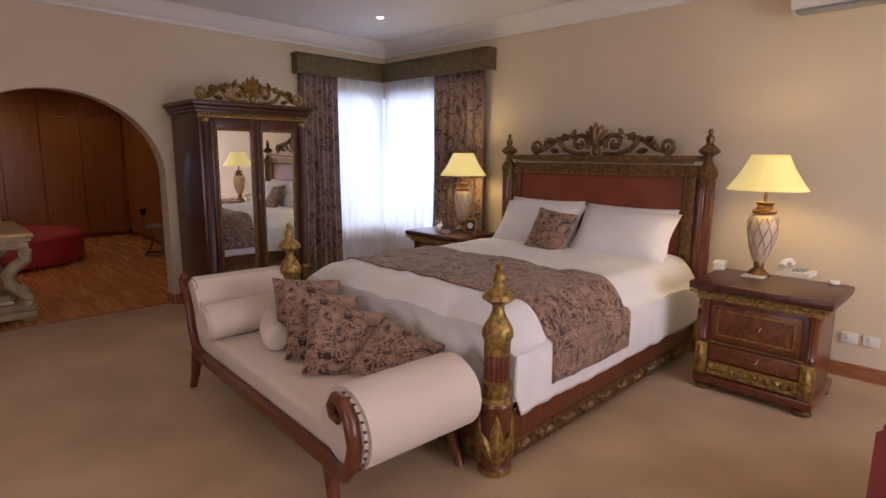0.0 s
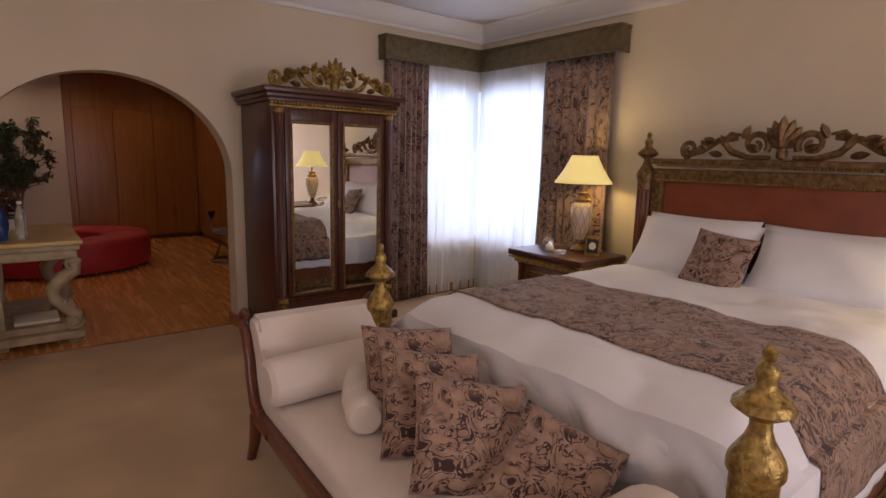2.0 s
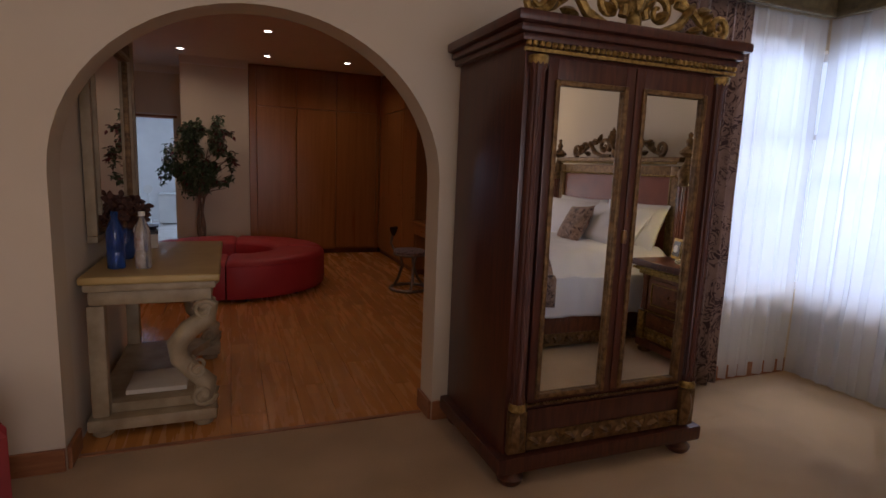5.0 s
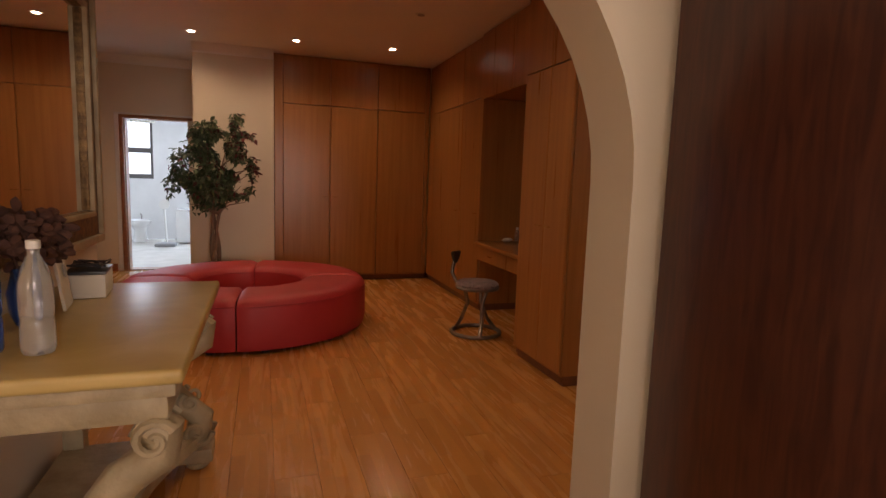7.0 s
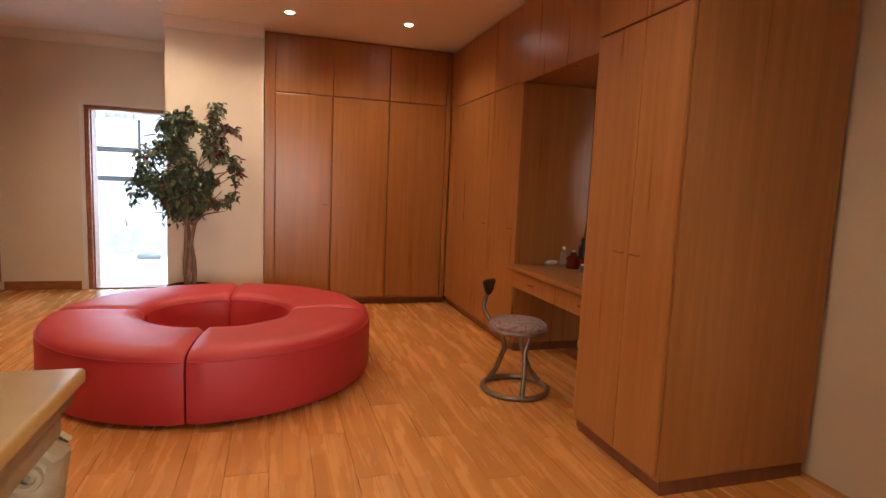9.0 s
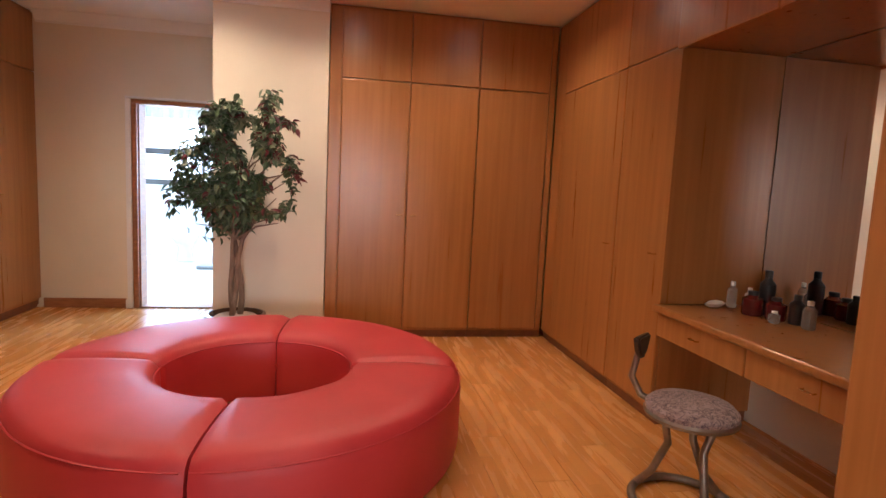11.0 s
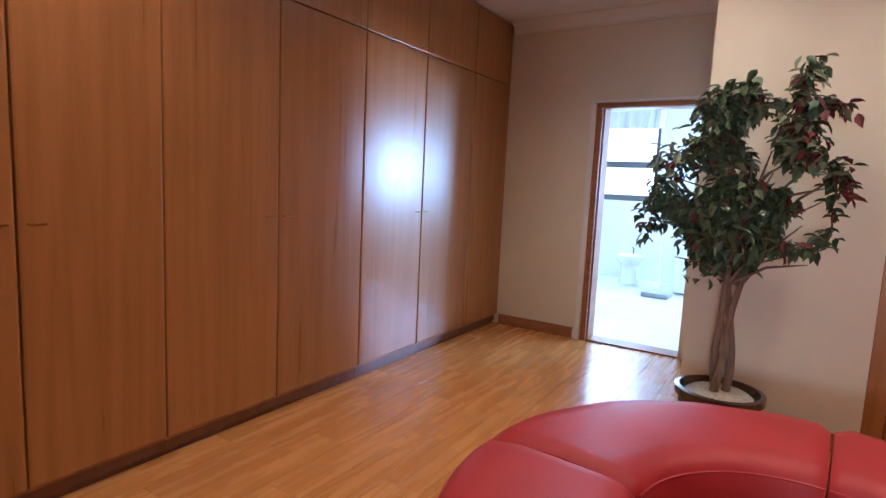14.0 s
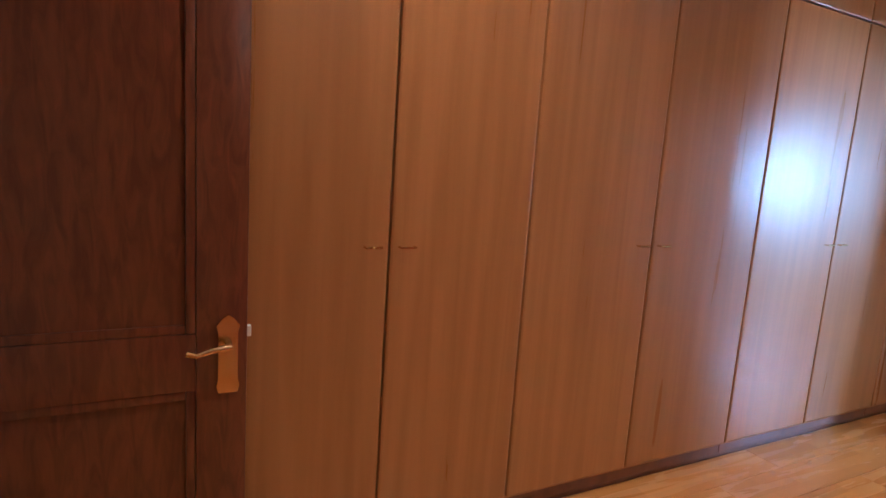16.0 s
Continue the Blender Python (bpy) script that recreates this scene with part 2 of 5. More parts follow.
M_FRAMEWD = mat("window_steel", (0.10, 0.09, 0.085), 0.4)
M_DOWN = glow("downlight_lens", (1.0, 0.93, 0.8), 14)
M_OUT = glow("bright_outdoors", (0.80, 0.91, 1.0), 0.8)
M_SHEER = bpy.data.materials.new("sheer_voile")
M_SHEER.use_nodes = True
_n = M_SHEER.node_tree
_n.nodes.remove(_n.nodes["Principled BSDF"])
_tr, _di, _tl = (_n.nodes.new(k) for k in ("ShaderNodeBsdfTransparent", "ShaderNodeBsdfDiffuse", "ShaderNodeBsdfTranslucent"))
_di.inputs[0].default_value = _tl.inputs[0].default_value = (0.85, 0.87, 0.9, 1)
_m1, _m2 = _n.nodes.new("ShaderNodeMixShader"), _n.nodes.new("ShaderNodeMixShader")
_m1.inputs[0].default_value, _m2.inputs[0].default_value = 0.55, 0.8
_n.links.new(_di.outputs[0], _m1.inputs[1])
_n.links.new(_tl.outputs[0], _m1.inputs[2])
_n.links.new(_tr.outputs[0], _m2.inputs[1])
_n.links.new(_m1.outputs[0], _m2.inputs[2])
_n.links.new(_m2.outputs[0], _n.nodes["Material Output"].inputs[0])


# ---- mesh helpers ----
def link_mesh(name, bm, material, parent=None, label="", smooth=True, recalc=True):
    if recalc:
        bmesh.ops.recalc_face_normals(bm, faces=bm.faces)
    me = bpy.data.meshes.new(name)
    bm.to_mesh(me)
    bm.free()
    if material:
        me.materials.append(material)
    if smooth and material not in (M_VENEER, M_TRIM, M_KICK, M_FRAMEW):
        me.shade_smooth()
        me.set_sharp_from_angle(angle=radians(38))
    ob = new(name, me)
    if parent:
        ob.parent = parent
    if label:
        ob["label"] = label
    return ob


def part(name, bm, material, parent, label="", smooth=True):
    return link_mesh(name, bm, material, parent, label, smooth)


def thing(name, m, label, category, group=""):
    e = new(name)
    e.empty_display_size = 0.1
    e.matrix_world = m
    return tagged(e, label, category, group)


def structure(name, bm, material, label="", category="", smooth=True):
    return tagged(link_mesh(name, bm, material, None, label, smooth), label, category, kind="structure")


def box(x0, x1, y0, y1, z0, z1, bevel=0.0, seg=2, bm=None):
    b = bmesh.new()
    r = bmesh.ops.create_cube(b, size=1)
    for v in r["verts"]:
        v.co = Vector(((x0 + x1) / 2 + v.co.x * (x1 - x0), (y0 + y1) / 2 + v.co.y * (y1 - y0), (z0 + z1) / 2 + v.co.z * (z1 - z0)))
    if bevel:
        bmesh.ops.bevel(b, geom=b.edges[:], offset=bevel, segments=seg, affect="EDGES", profile=0.6)
    return merge(bm, b) if bm else b


def merge(a, b):
    off = {}
    for v in b.verts:
        off[v] = a.verts.new(v.co)
    for f in b.faces:
        try:
            a.faces.new([off[v] for v in f.verts])
        except ValueError:
            pass
    b.free()
    return a


def moved(bm, m):
    bmesh.ops.transform(bm, matrix=m, verts=bm.verts)
    return bm


def lathe(profile, seg=20, bm=None, at=(0, 0, 0), flute=0, depth=0.0):
    """Turned form: profile of (radius, height)."""
    b = bm or bmesh.new()
    rings = []
    for r, z in profile:
        ring = []
        for i in range(seg):
            a = 2 * math.pi * i / seg
            k = r * (1 + depth * math.cos(flute * a)) if flute else r
            ring.append(b.verts.new((at[0] + k * math.cos(a), at[1] + k * math.sin(a), at[2] + z)))
        rings.append(ring)
    for p, q in zip(rings, rings[1:]):
        for i in range(seg):
            b.faces.new((p[i], p[(i + 1) % seg], q[(i + 1) % seg], q[i]))
    b.faces.new(rings[0][::-1])
    b.faces.new(rings[-1])
    return b


def tube(points, radii, seg=8, bm=None, flat=1.0):
    """A tapered round bar along points; flat squeezes it across local y."""
    b = bm or bmesh.new()
    pts = [Vector(p) for p in points]
    if not hasattr(radii, "__len__"):
        radii = [radii] * len(pts)
    rings = []
    prev = None
    for i, p in enumerate(pts):
        d = (pts[min(i + 1, len(pts) - 1)] - pts[max(i - 1, 0)]).normalized()
        if prev is None:
            ref = Vector((0, 1, 0)) if abs(d.y) < 0.9 else Vector((1, 0, 0))
            u = d.cross(ref).normalized()
        else:
            u = (prev - d * prev.dot(d)).normalized()
        prev = u
        w = d.cross(u)
        rings.append([b.verts.new(p + u * radii[i] * math.cos(2 * math.pi * k / seg) + w * flat * radii[i] * math.sin(2 * math.pi * k / seg)) for k in range(seg)])
    for p, q in zip(rings, rings[1:]):
        for i in range(seg):
            b.faces.new((p[i], p[(i + 1) % seg], q[(i + 1) % seg], q[i]))
    b.faces.new(rings[0][::-1])
    b.faces.new(rings[-1])
    return b


def extrude(outline, depth, bm=None, axis="y", start=0.0):
    """A flat outline in x,z (or y,z for axis x; x,y for axis z) given thickness along the axis."""
    b = bm or bmesh.new()
    put = {"y": lambda p, d: (p[0], d, p[1]), "x": lambda p, d: (d, p[0], p[1]), "z": lambda p, d: (p[0], p[1], d)}[axis]
    lo = [b.verts.new(put(p, start)) for p in outline]
    hi = [b.verts.new(put(p, start + depth)) for p in outline]
    n = len(outline)
    b.faces.new(lo)
    b.faces.new(hi[::-1])
    for i in range(n):
        b.faces.new((lo[i], lo[(i + 1) % n], hi[(i + 1) % n], hi[i]))
    return b


def sheet(fn, nu, nv, bm=None, close=False):
    b = bm or bmesh.new()
    g = [[b.verts.new(fn(i / nu, j / nv)) for j in range(nv + 1)] for i in range(nu + 1)]
    for i in range(nu):
        for j in range(nv):
            b.faces.new((g[i][j], g[i + 1][j], g[i + 1][j + 1], g[i][j + 1]))
    return b


def spiral(cx, cz, r0, r1, a0, turns, n=18):
    return [(cx + (r0 + (r1 - r0) * k / n) * math.cos(a0 + turns * 2 * math.pi * k / n), 0,
             cz + (r0 + (r1 - r0) * k / n) * math.sin(a0 + turns * 2 * math.pi * k / n)) for k in range(n + 1)]


def leaf_blade(bm, x, z, ang, length, width, y=0.0, thick=0.02):
    """A carved acanthus lobe standing in the x,z plane."""
    n = 6
    c, s = math.cos(ang), math.sin(ang)
    for side in (1, -1):
        prev = None
        for k in range(n + 1):
            t = k / n
            w = width * math.sin(math.pi * min(1, t * 0.9 + 0.1)) ** 0.8 * side
            mid = Vector((x + c * t * length, y - thick * math.sin(math.pi * t) - 0.004, z + s * t * length))
            edge = Vector((mid.x - s * w, y, mid.z + c * w))
            cur = (bm.verts.new(mid), bm.verts.new(edge), bm.verts.new((edge.x, y + 0.012, edge.z)), bm.verts.new((mid.x, y + 0.012, mid.z)))
            if prev:
                bm.faces.new((prev[0], cur[0], cur[1], prev[1]))
                bm.faces.new((prev[1], cur[1], cur[2], prev[2]))
                bm.faces.new((prev[2], cur[2], cur[3], prev[3]))
            prev = cur


def carved_crest(width, height):
    """Carved cresting: a central fan of leaves between mirrored scrolls, local x along, z up, facing -y."""
    b = bmesh.new()
    h, w = height, width / 2
    for k in range(-3, 4):
        leaf_blade(b, 0, h * 0.30, math.pi / 2 + k * 0.34, h * (0.70 - 0.06 * abs(k)), h * 0.13, -0.012 * (3 - abs(k)), 0.03)
    lathe([(0.0, 0), (h * 0.12, h * 0.05), (h * 0.13, h * 0.2), (h * 0.05, h * 0.34), (0.0, h * 0.4)], 10, b)
    for s in (1, -1):
        def flip(pts):
            return [(s * p[0], p[1], p[2]) for p in pts]
        tube(flip(spiral(w * 0.24, h * 0.36, h * 0.30, h * 0.05, -2.6, -1.35, 22)), [h * (0.085 - 0.0022 * k) for k in range(23)], 8, b)
        tube(flip([(w * 0.10, 0, h * 0.06), (w * 0.28, 0, h * 0.04), (w * 0.46, 0, h * 0.18), (w * 0.56, 0, h * 0.44), (w * 0.48, 0, h * 0.62), (w * 0.38, 0, h * 0.58)]),
             [h * 0.05, h * 0.07, h * 0.085, h * 0.085, h * 0.06, h * 0.03], 8, b)
        tube(flip([(w * 0.42, 0, h * 0.52), (w * 0.60, 0, h * 0.46), (w * 0.76, 0, h * 0.20), (w * 0.9, 0, h * 0.08)]), [h * 0.07, h * 0.08, h * 0.07, h * 0.05], 8, b)
        tube(flip(spiral(w * 0.90, h * 0.26, h * 0.22, h * 0.035, -1.6, 1.4, 20)), [h * (0.075 - 0.002 * k) for k in range(21)], 8, b)
        for x, z, a, l in ((0.36, 0.5, 2.0, 0.34), (0.5, 0.3, 1.0, 0.34), (0.62, 0.42, 0.3, 0.34), (0.7, 0.24, 0.9, 0.3), (0.2, 0.2, 0.6, 0.3), (0.55, 0.1, 0.2, 0.34), (0.8, 0.12, 1.9, 0.26)):
            leaf_blade(b, s * w * x, h * z, a if s > 0 else math.pi - a, h * l, h * 0.085, -0.015, 0.03)
    return b


def carved_band(length, height, n, depth=0.015):
    """A running band of leaf scrolls, local x along from 0, facing -y."""
    b = box(0, length, 0, 0.006, 0, height)
    step = length / n
    for i in range(n):
        s = 1 if i % 2 else -1
        cx, cz = (i + 0.5) * step, height * 0.5
        leaf_blade(b, cx - step * 0.45, cz - s * height * 0.2, s * 0.5, step * 0.75, height * 0.2, 0, depth)
        leaf_blade(b, cx, cz + s * height * 0.1, -s * 0.9, step * 0.4, height * 0.16, 0, depth)
        leaf_blade(b, cx + step * 0.1, cz, s * 1.9, step * 0.35, height * 0.14, 0, depth)
    return b


def bead_row(length, r, n):
    b = bmesh.new()
    for i in range(n):
        lathe([(0, -r), (r * 0.8, -r * 0.6), (r, 0), (r * 0.8, r * 0.6), (0, r)], 6, b, ((i + 0.5) * length / n, 0, 0))
    return b


def at(ob, x=0, y=0, z=0, rx=0, ry=0, rz=0):
    ob.matrix_local = pose(x, y, z, rx, ry, rz)
    return ob


def cushion_mesh(w, h, t, n=12, pinch=0.08):
    b = bmesh.new()
    for s in (1, -1):
        def fn(u, v):
            a, c = u * 2 - 1, v * 2 - 1
            puff = max(0.0, (1 - a ** 4) * (1 - c ** 4)) ** 0.55
            k = 1 - pinch * (1 - abs(a) ** 2) * abs(c) - pinch * (1 - abs(c) ** 2) * abs(a)
            return (a * w / 2 * k, s * t / 2 * puff * (1 + 0.06 * math.sin(5 * a + 3 * c) + 0.16 * noise.noise(Vector((a * 2.4 + w * 9, c * 2.6, s + h * 7))) + 0.08 * noise.noise(Vector((a * 6, c * 7 + w, s)))), c * h / 2 * k)
        sheet(fn, n, n, b)
    bmesh.ops.remove_doubles(b, verts=b.verts, dist=0.0005)
    return b


# ---- bedroom structure ----
NX, EX, NY, WX, SY = 6.33, 4.92, 6.53, -2.6, -2.6
CZ = 3.04


def arch_wall():
    """North wall with the round arch and the window hole at the corner."""
    b = bmesh.new()
    box(WX - 0.15, 0.24, NX, NY, -0.02, CZ, bm=b)
    ax0, ax1, spring, top, n = 0.24, 2.03, 1.36, 2.16, 28
    cx, hw = (ax0 + ax1) / 2, (ax1 - ax0) / 2
    arc = [(cx - hw * math.cos(math.pi * k / n), spring + (top - spring) * math.sin(math.pi * k / n)) for k in range(n + 1)]
    extrude([(ax0, CZ), (ax0, spring)] + arc[1:-1] + [(ax1, spring), (ax1, CZ)], NY - NX, b, "y", NX)
    box(ax1, 3.86, NX, NY, -0.02, CZ, bm=b)
    box(3.86, EX, NX, NY, -0.02, 0.62, bm=b)
    box(3.86, EX, NX, NY, 2.36, CZ, bm=b)
    return b


structure("wall_north", arch_wall(), M_WALL, "cream painted wall with a wide round archway", "wall")
b = box(EX, EX + 0.28, SY - 0.15, 5.18, -0.02, CZ)
box(EX, EX + 0.28, 5.18, NY, -0.02, 0.62, bm=b)
box(EX, EX + 0.28, 5.18, NY, 2.36, CZ, bm=b)
structure("wall_east", b, M_WALL, "cream painted wall behind the bed", "wall")
# unseen south wall; its opening is added behind the fill light
b = box(WX - 0.15, 1.3, SY - 0.15, SY, -0.02, CZ)
box(3.9, EX, SY - 0.15, SY, -0.02, CZ, bm=b)
box(1.3, 3.9, SY - 0.15, SY, -0.02, 0.7, bm=b)
box(1.3, 3.9, SY - 0.15, SY, 2.5, CZ, bm=b)
structure("wall_south", b, M_WALL, "plain cream painted wall", "wall")
# unseen west wall, likewise opened behind its fill light
b = box(WX - 0.15, WX, SY, NX, -0.02, 0.7)
box(WX - 0.15, WX, SY, NX, 2.5, CZ, bm=b)
box(WX - 0.15, WX, SY, -0.1, 0.7, 2.5, bm=b)
box(WX - 0.15, WX, 2.1, NX, 0.7, 2.5, bm=b)
structure("wall_west", b, M_WALL, "plain cream painted wall with an added opening", "wall")
structure("floor", box(WX - 0.15, EX + 0.2, SY - 0.15, 6.44, -0.12, 0.0), M_CARPET, "beige wall-to-wall carpet", "carpet")
structure("ceiling", box(WX - 0.15, EX + 0.28, SY - 0.15, NY, CZ, CZ + 0.15), M_CEIL, "white painted ceiling", "ceiling")


def cornice_profile():
    return [(0, 0), (0.02, 0), (0.025, 0.03), (0.045, 0.04), (0.07, 0.09), (0.12, 0.13), (0.13, 0.15), (0.15, 0.16), (0.15, 0.17), (0, 0.17)]


def cornice(x0, y0, x1, y1, z, k=1.0):
    """Moulded strip from one corner to the next; its back lies to the right of the way along it."""
    d = Vector((x1 - x0, y1 - y0, 0))
    n = Vector((-d.y, d.x, 0)).normalized()
    b = bmesh.new()
    ends = []
    for p in (Vector((x0, y0, 0)), Vector((x1, y1, 0))):
        ends.append([b.verts.new(p + n * q * k + Vector((0, 0, z + h * k))) for q, h in cornice_profile()])
    m = len(ends[0])
    for i in range(m):
        b.faces.new((ends[0][i], ends[0][(i + 1) % m], ends[1][(i + 1) % m], ends[1][i]))
    b.faces.new(ends[0])
    b.faces.new(ends[1])
    return b


for c in ((EX - 0.003, NX - 0.003, WX, NX - 0.003), (EX - 0.003, SY, EX - 0.003, NX - 0.003)):
    structure("trim", cornice(*c, CZ - 0.172), M_CEIL, "white plaster cornice", "cornice")
for c in ((WX, 0.24, NX - 0.022, NX - 0.003), (2.03, 3.86, NX - 0.022, NX - 0.003), (EX - 0.022, EX - 0.003, SY, 5.5), (3.86, EX - 0.03, NX - 0.022, NX - 0.003),
          (0.243, 0.262, NX, NY), (2.008, 2.027, NX, NY)):
    structure("baseboard", box(*c, 0.001, 0.11, 0.005), M_TRIM, "brown stained skirting board", "skirting")

# window at the corner
for name, b in (("window_1", [box(3.86, 3.90, NX + 0.1, NX + 0.15, 0.62, 2.36), box(4.38, 4.42, NX + 0.1, NX + 0.15, 0.62, 2.36), box(3.9, EX, NX + 0.1, NX + 0.15, 0.62, 0.67),
                               box(3.9, EX, NX + 0.1, NX + 0.15, 2.31, 2.36), box(3.9, EX, NX + 0.105, NX + 0.145, 1.75, 1.79)]),
                ("window_2", [box(EX + 0.1, EX + 0.15, 5.18, 5.22, 0.62, 2.36), box(EX + 0.1, EX + 0.15, 5.72, 5.76, 0.62, 2.36), box(EX + 0.1, EX + 0.15, 5.22, NX + 0.1, 0.62, 0.67),
                               box(EX + 0.1, EX + 0.15, 5.22, NX + 0.1, 2.31, 2.36), box(EX + 0.105, EX + 0.145, 5.22, NX + 0.1, 1.75, 1.79)])):
    e = tagged(new(name), "white framed corner window behind sheer curtains", "window", kind="structure")
    for q in b:
        part("window_frame", q, M_FRAMEW, e)
structure("backdrop", box(4.1, 7.5, 8.2, 8.25, -1, 4.5), M_OUT, "overexposed daylight outdoors", "backdrop")
structure("backdrop", box(7.0, 7.05, 3.6, 8.2, -1, 4.5), M_OUT, "overexposed daylight outdoors", "backdrop")

# ---- dressing room structure ----
DZ = 2.82
DX0, DX1, DY1 = -2.15, 3.88, 13.38
structure("ceiling_dressing", box(DX0, DX1, NY, DY1, DZ, DZ + 0.15), M_CEIL, "white painted dressing room ceiling", "ceiling")
b = box(DX0, -0.655, DY1, DY1 + 0.16, -0.02, DZ)
box(-0.655, 0.14, DY1, DY1 + 0.16, 2.07, DZ, bm=b)
box(0.14, DX1, DY1, DY1 + 0.16, -0.02, DZ, bm=b)
structure("wall_dressing_north", b, M_WALLD, "pale cream painted wall with a doorway", "wall")
structure("wall_column", box(0.34, 1.235, 12.18, DY1, -0.02, DZ), M_WALLD, "pale cream painted wall pier", "wall")
structure("wall_dressing_east", box(DX1, DX1 + 0.15, NY, DY1, -0.02, DZ), M_WALLD, "pale cream painted wall", "wall")
structure("wall_stub", box(0.09, 0.24, NY, 8.5, -0.02, DZ), M_WALLD, "short cream painted wall beside the archway", "wall")
b = box(-0.5, 0.09, 7.95, 8.1, -0.02, DZ)
box(DX0, -1.4, 7.95, 8.1, -0.02, DZ, bm=b)
box(-1.4, -0.5, 7.95, 8.1, 2.08, DZ, bm=b)
structure("wall_dressing_south", b, M_WALLD, "pale cream wall with a doorway", "wall")
structure("wall_dressing_west", box(DX0 - 0.15, DX0, NY, DY1 + 0.16, -0.02, DZ), M_WALLD, "pale cream painted wall", "wall")
for c in ((-1.5, DY1 - 0.003, 0.4, DY1 - 0.003), (0.34, 12.177, 1.235, 12.177)):
    structure("trim", cornice(c[2], c[1], c[0], c[3], DZ - 0.102, 0.6), M_CEIL, "white plaster cornice", "cornice")
structure("baseboard", box(-1.5, -0.752, DY1 - 0.022, DY1 - 0.003, 0.003, 0.10, 0.005), M_TRIM, "brown stained skirting board", "skirting")
structure("baseboard", box(0.35, 1.22, 12.158, 12.177, 0.003, 0.10, 0.005), M_TRIM, "brown stained skirting board", "skirting")

# bathroom seen through the doorway
BY = 17.3
structure("floor_bathroom", box(-2.6, 3.2, DY1, BY, -0.12, -0.002), M_FTILE, "pale tiled bathroom floor", "floor")
structure("ceiling_bathroom", box(-2.6, 3.2, DY1 + 0.16, BY + 0.15, 2.9, 3.0), M_CEIL, "white bathroom ceiling", "ceiling")
structure("wall_bathroom_west", box(-2.75, -2.6, DY1 + 0.16, BY + 0.15, 0, 2.9), M_TILE, "white tiled wall", "wall")
structure("wall_bathroom_east", box(3.2, 3.35, DY1 + 0.16, BY + 0.15, 0, 2.9), M_TILE, "white tiled wall", "wall")
b = box(-2.6, -1.95, BY, BY + 0.15, 0, 2.9)
box(-0.95, 1.8, BY, BY + 0.15, 0, 2.9, bm=b)
box(1.8, 3.2, BY, BY + 0.15, 0, 0.9, bm=b)
box(1.8, 3.2, BY, BY + 0.15, 2.3, 2.9, bm=b)
box(-1.95, -0.95, BY, BY + 0.15, 0, 1.2, bm=b)
box(-1.95, -0.95, BY, BY + 0.15, 2.6, 2.9, bm=b)
structure("wall_bathroom_north", b, M_TILE, "white tiled wall with a window", "wall")
e = tagged(new("window_3"), "bathroom window with dark steel bars", "window", kind="structure")
for q in (box(-1.95, -1.90, BY + 0.02, BY + 0.07, 1.2, 2.6), box(-1.0, -0.95, BY + 0.02, BY + 0.07, 1.2, 2.6), box(-1.9, -1.0, BY + 0.02, BY + 0.07, 1.70, 1.80), box(-1.9, -1.0, BY + 0.02, BY + 0.07, 1.2, 1.29)):
    part("window_frame", q, M_FRAMEWD, e)
structure("backdrop", box(-4, 5, 18.6, 18.65, -1, 5), M_OUT, "overexposed daylight outdoors", "backdrop")
# doorway frame
e = tagged(new("door_2"), "doorway with a white outer frame and brown inner frame", "door frame", kind="structure")
part("outer_frame", box(-0.735, -0.685, DY1 - 0.03, DY1 + 0.002, 0.0, 2.075, 0.006), M_FRAMEW, e, "white painted outer frame")
part("plinth_block", box(-0.75, -0.682, DY1 - 0.04, DY1 - 0.001, 0.0, 0.09, 0.008), M_FRAMEW, e, "white moulded plinth block")
part("inner_frame", box(-0.682, -0.63, DY1 - 0.024, DY1 + 0.002, 0.0, 2.035, 0.006), M_TRIM, e)
part("jamb_lining", box(-0.653, -0.615, DY1 + 0.004, DY1 + 0.17, 0.0, 2.03, 0.004), M_TRIM, e)
part("head_frame", box(-0.735, 0.2, DY1 - 0.03, DY1 + 0.002, 2.077, 2.10, 0.004), M_FRAMEW, e)
part("inner_head_frame", box(-0.682, 0.2, DY1 - 0.024, DY1 + 0.002, 2.037, 2.074, 0.006), M_TRIM, e)
part("head_lining", box(-0.653, 0.13, DY1 + 0.004, DY1 + 0.17, 2.032, 2.066, 0.004), M_TRIM, e)
part("threshold", box(-0.615, 0.14, DY1 - 0.02, DY1 + 0.17, 0.006, 0.018, 0.004), M_TRIM, e)


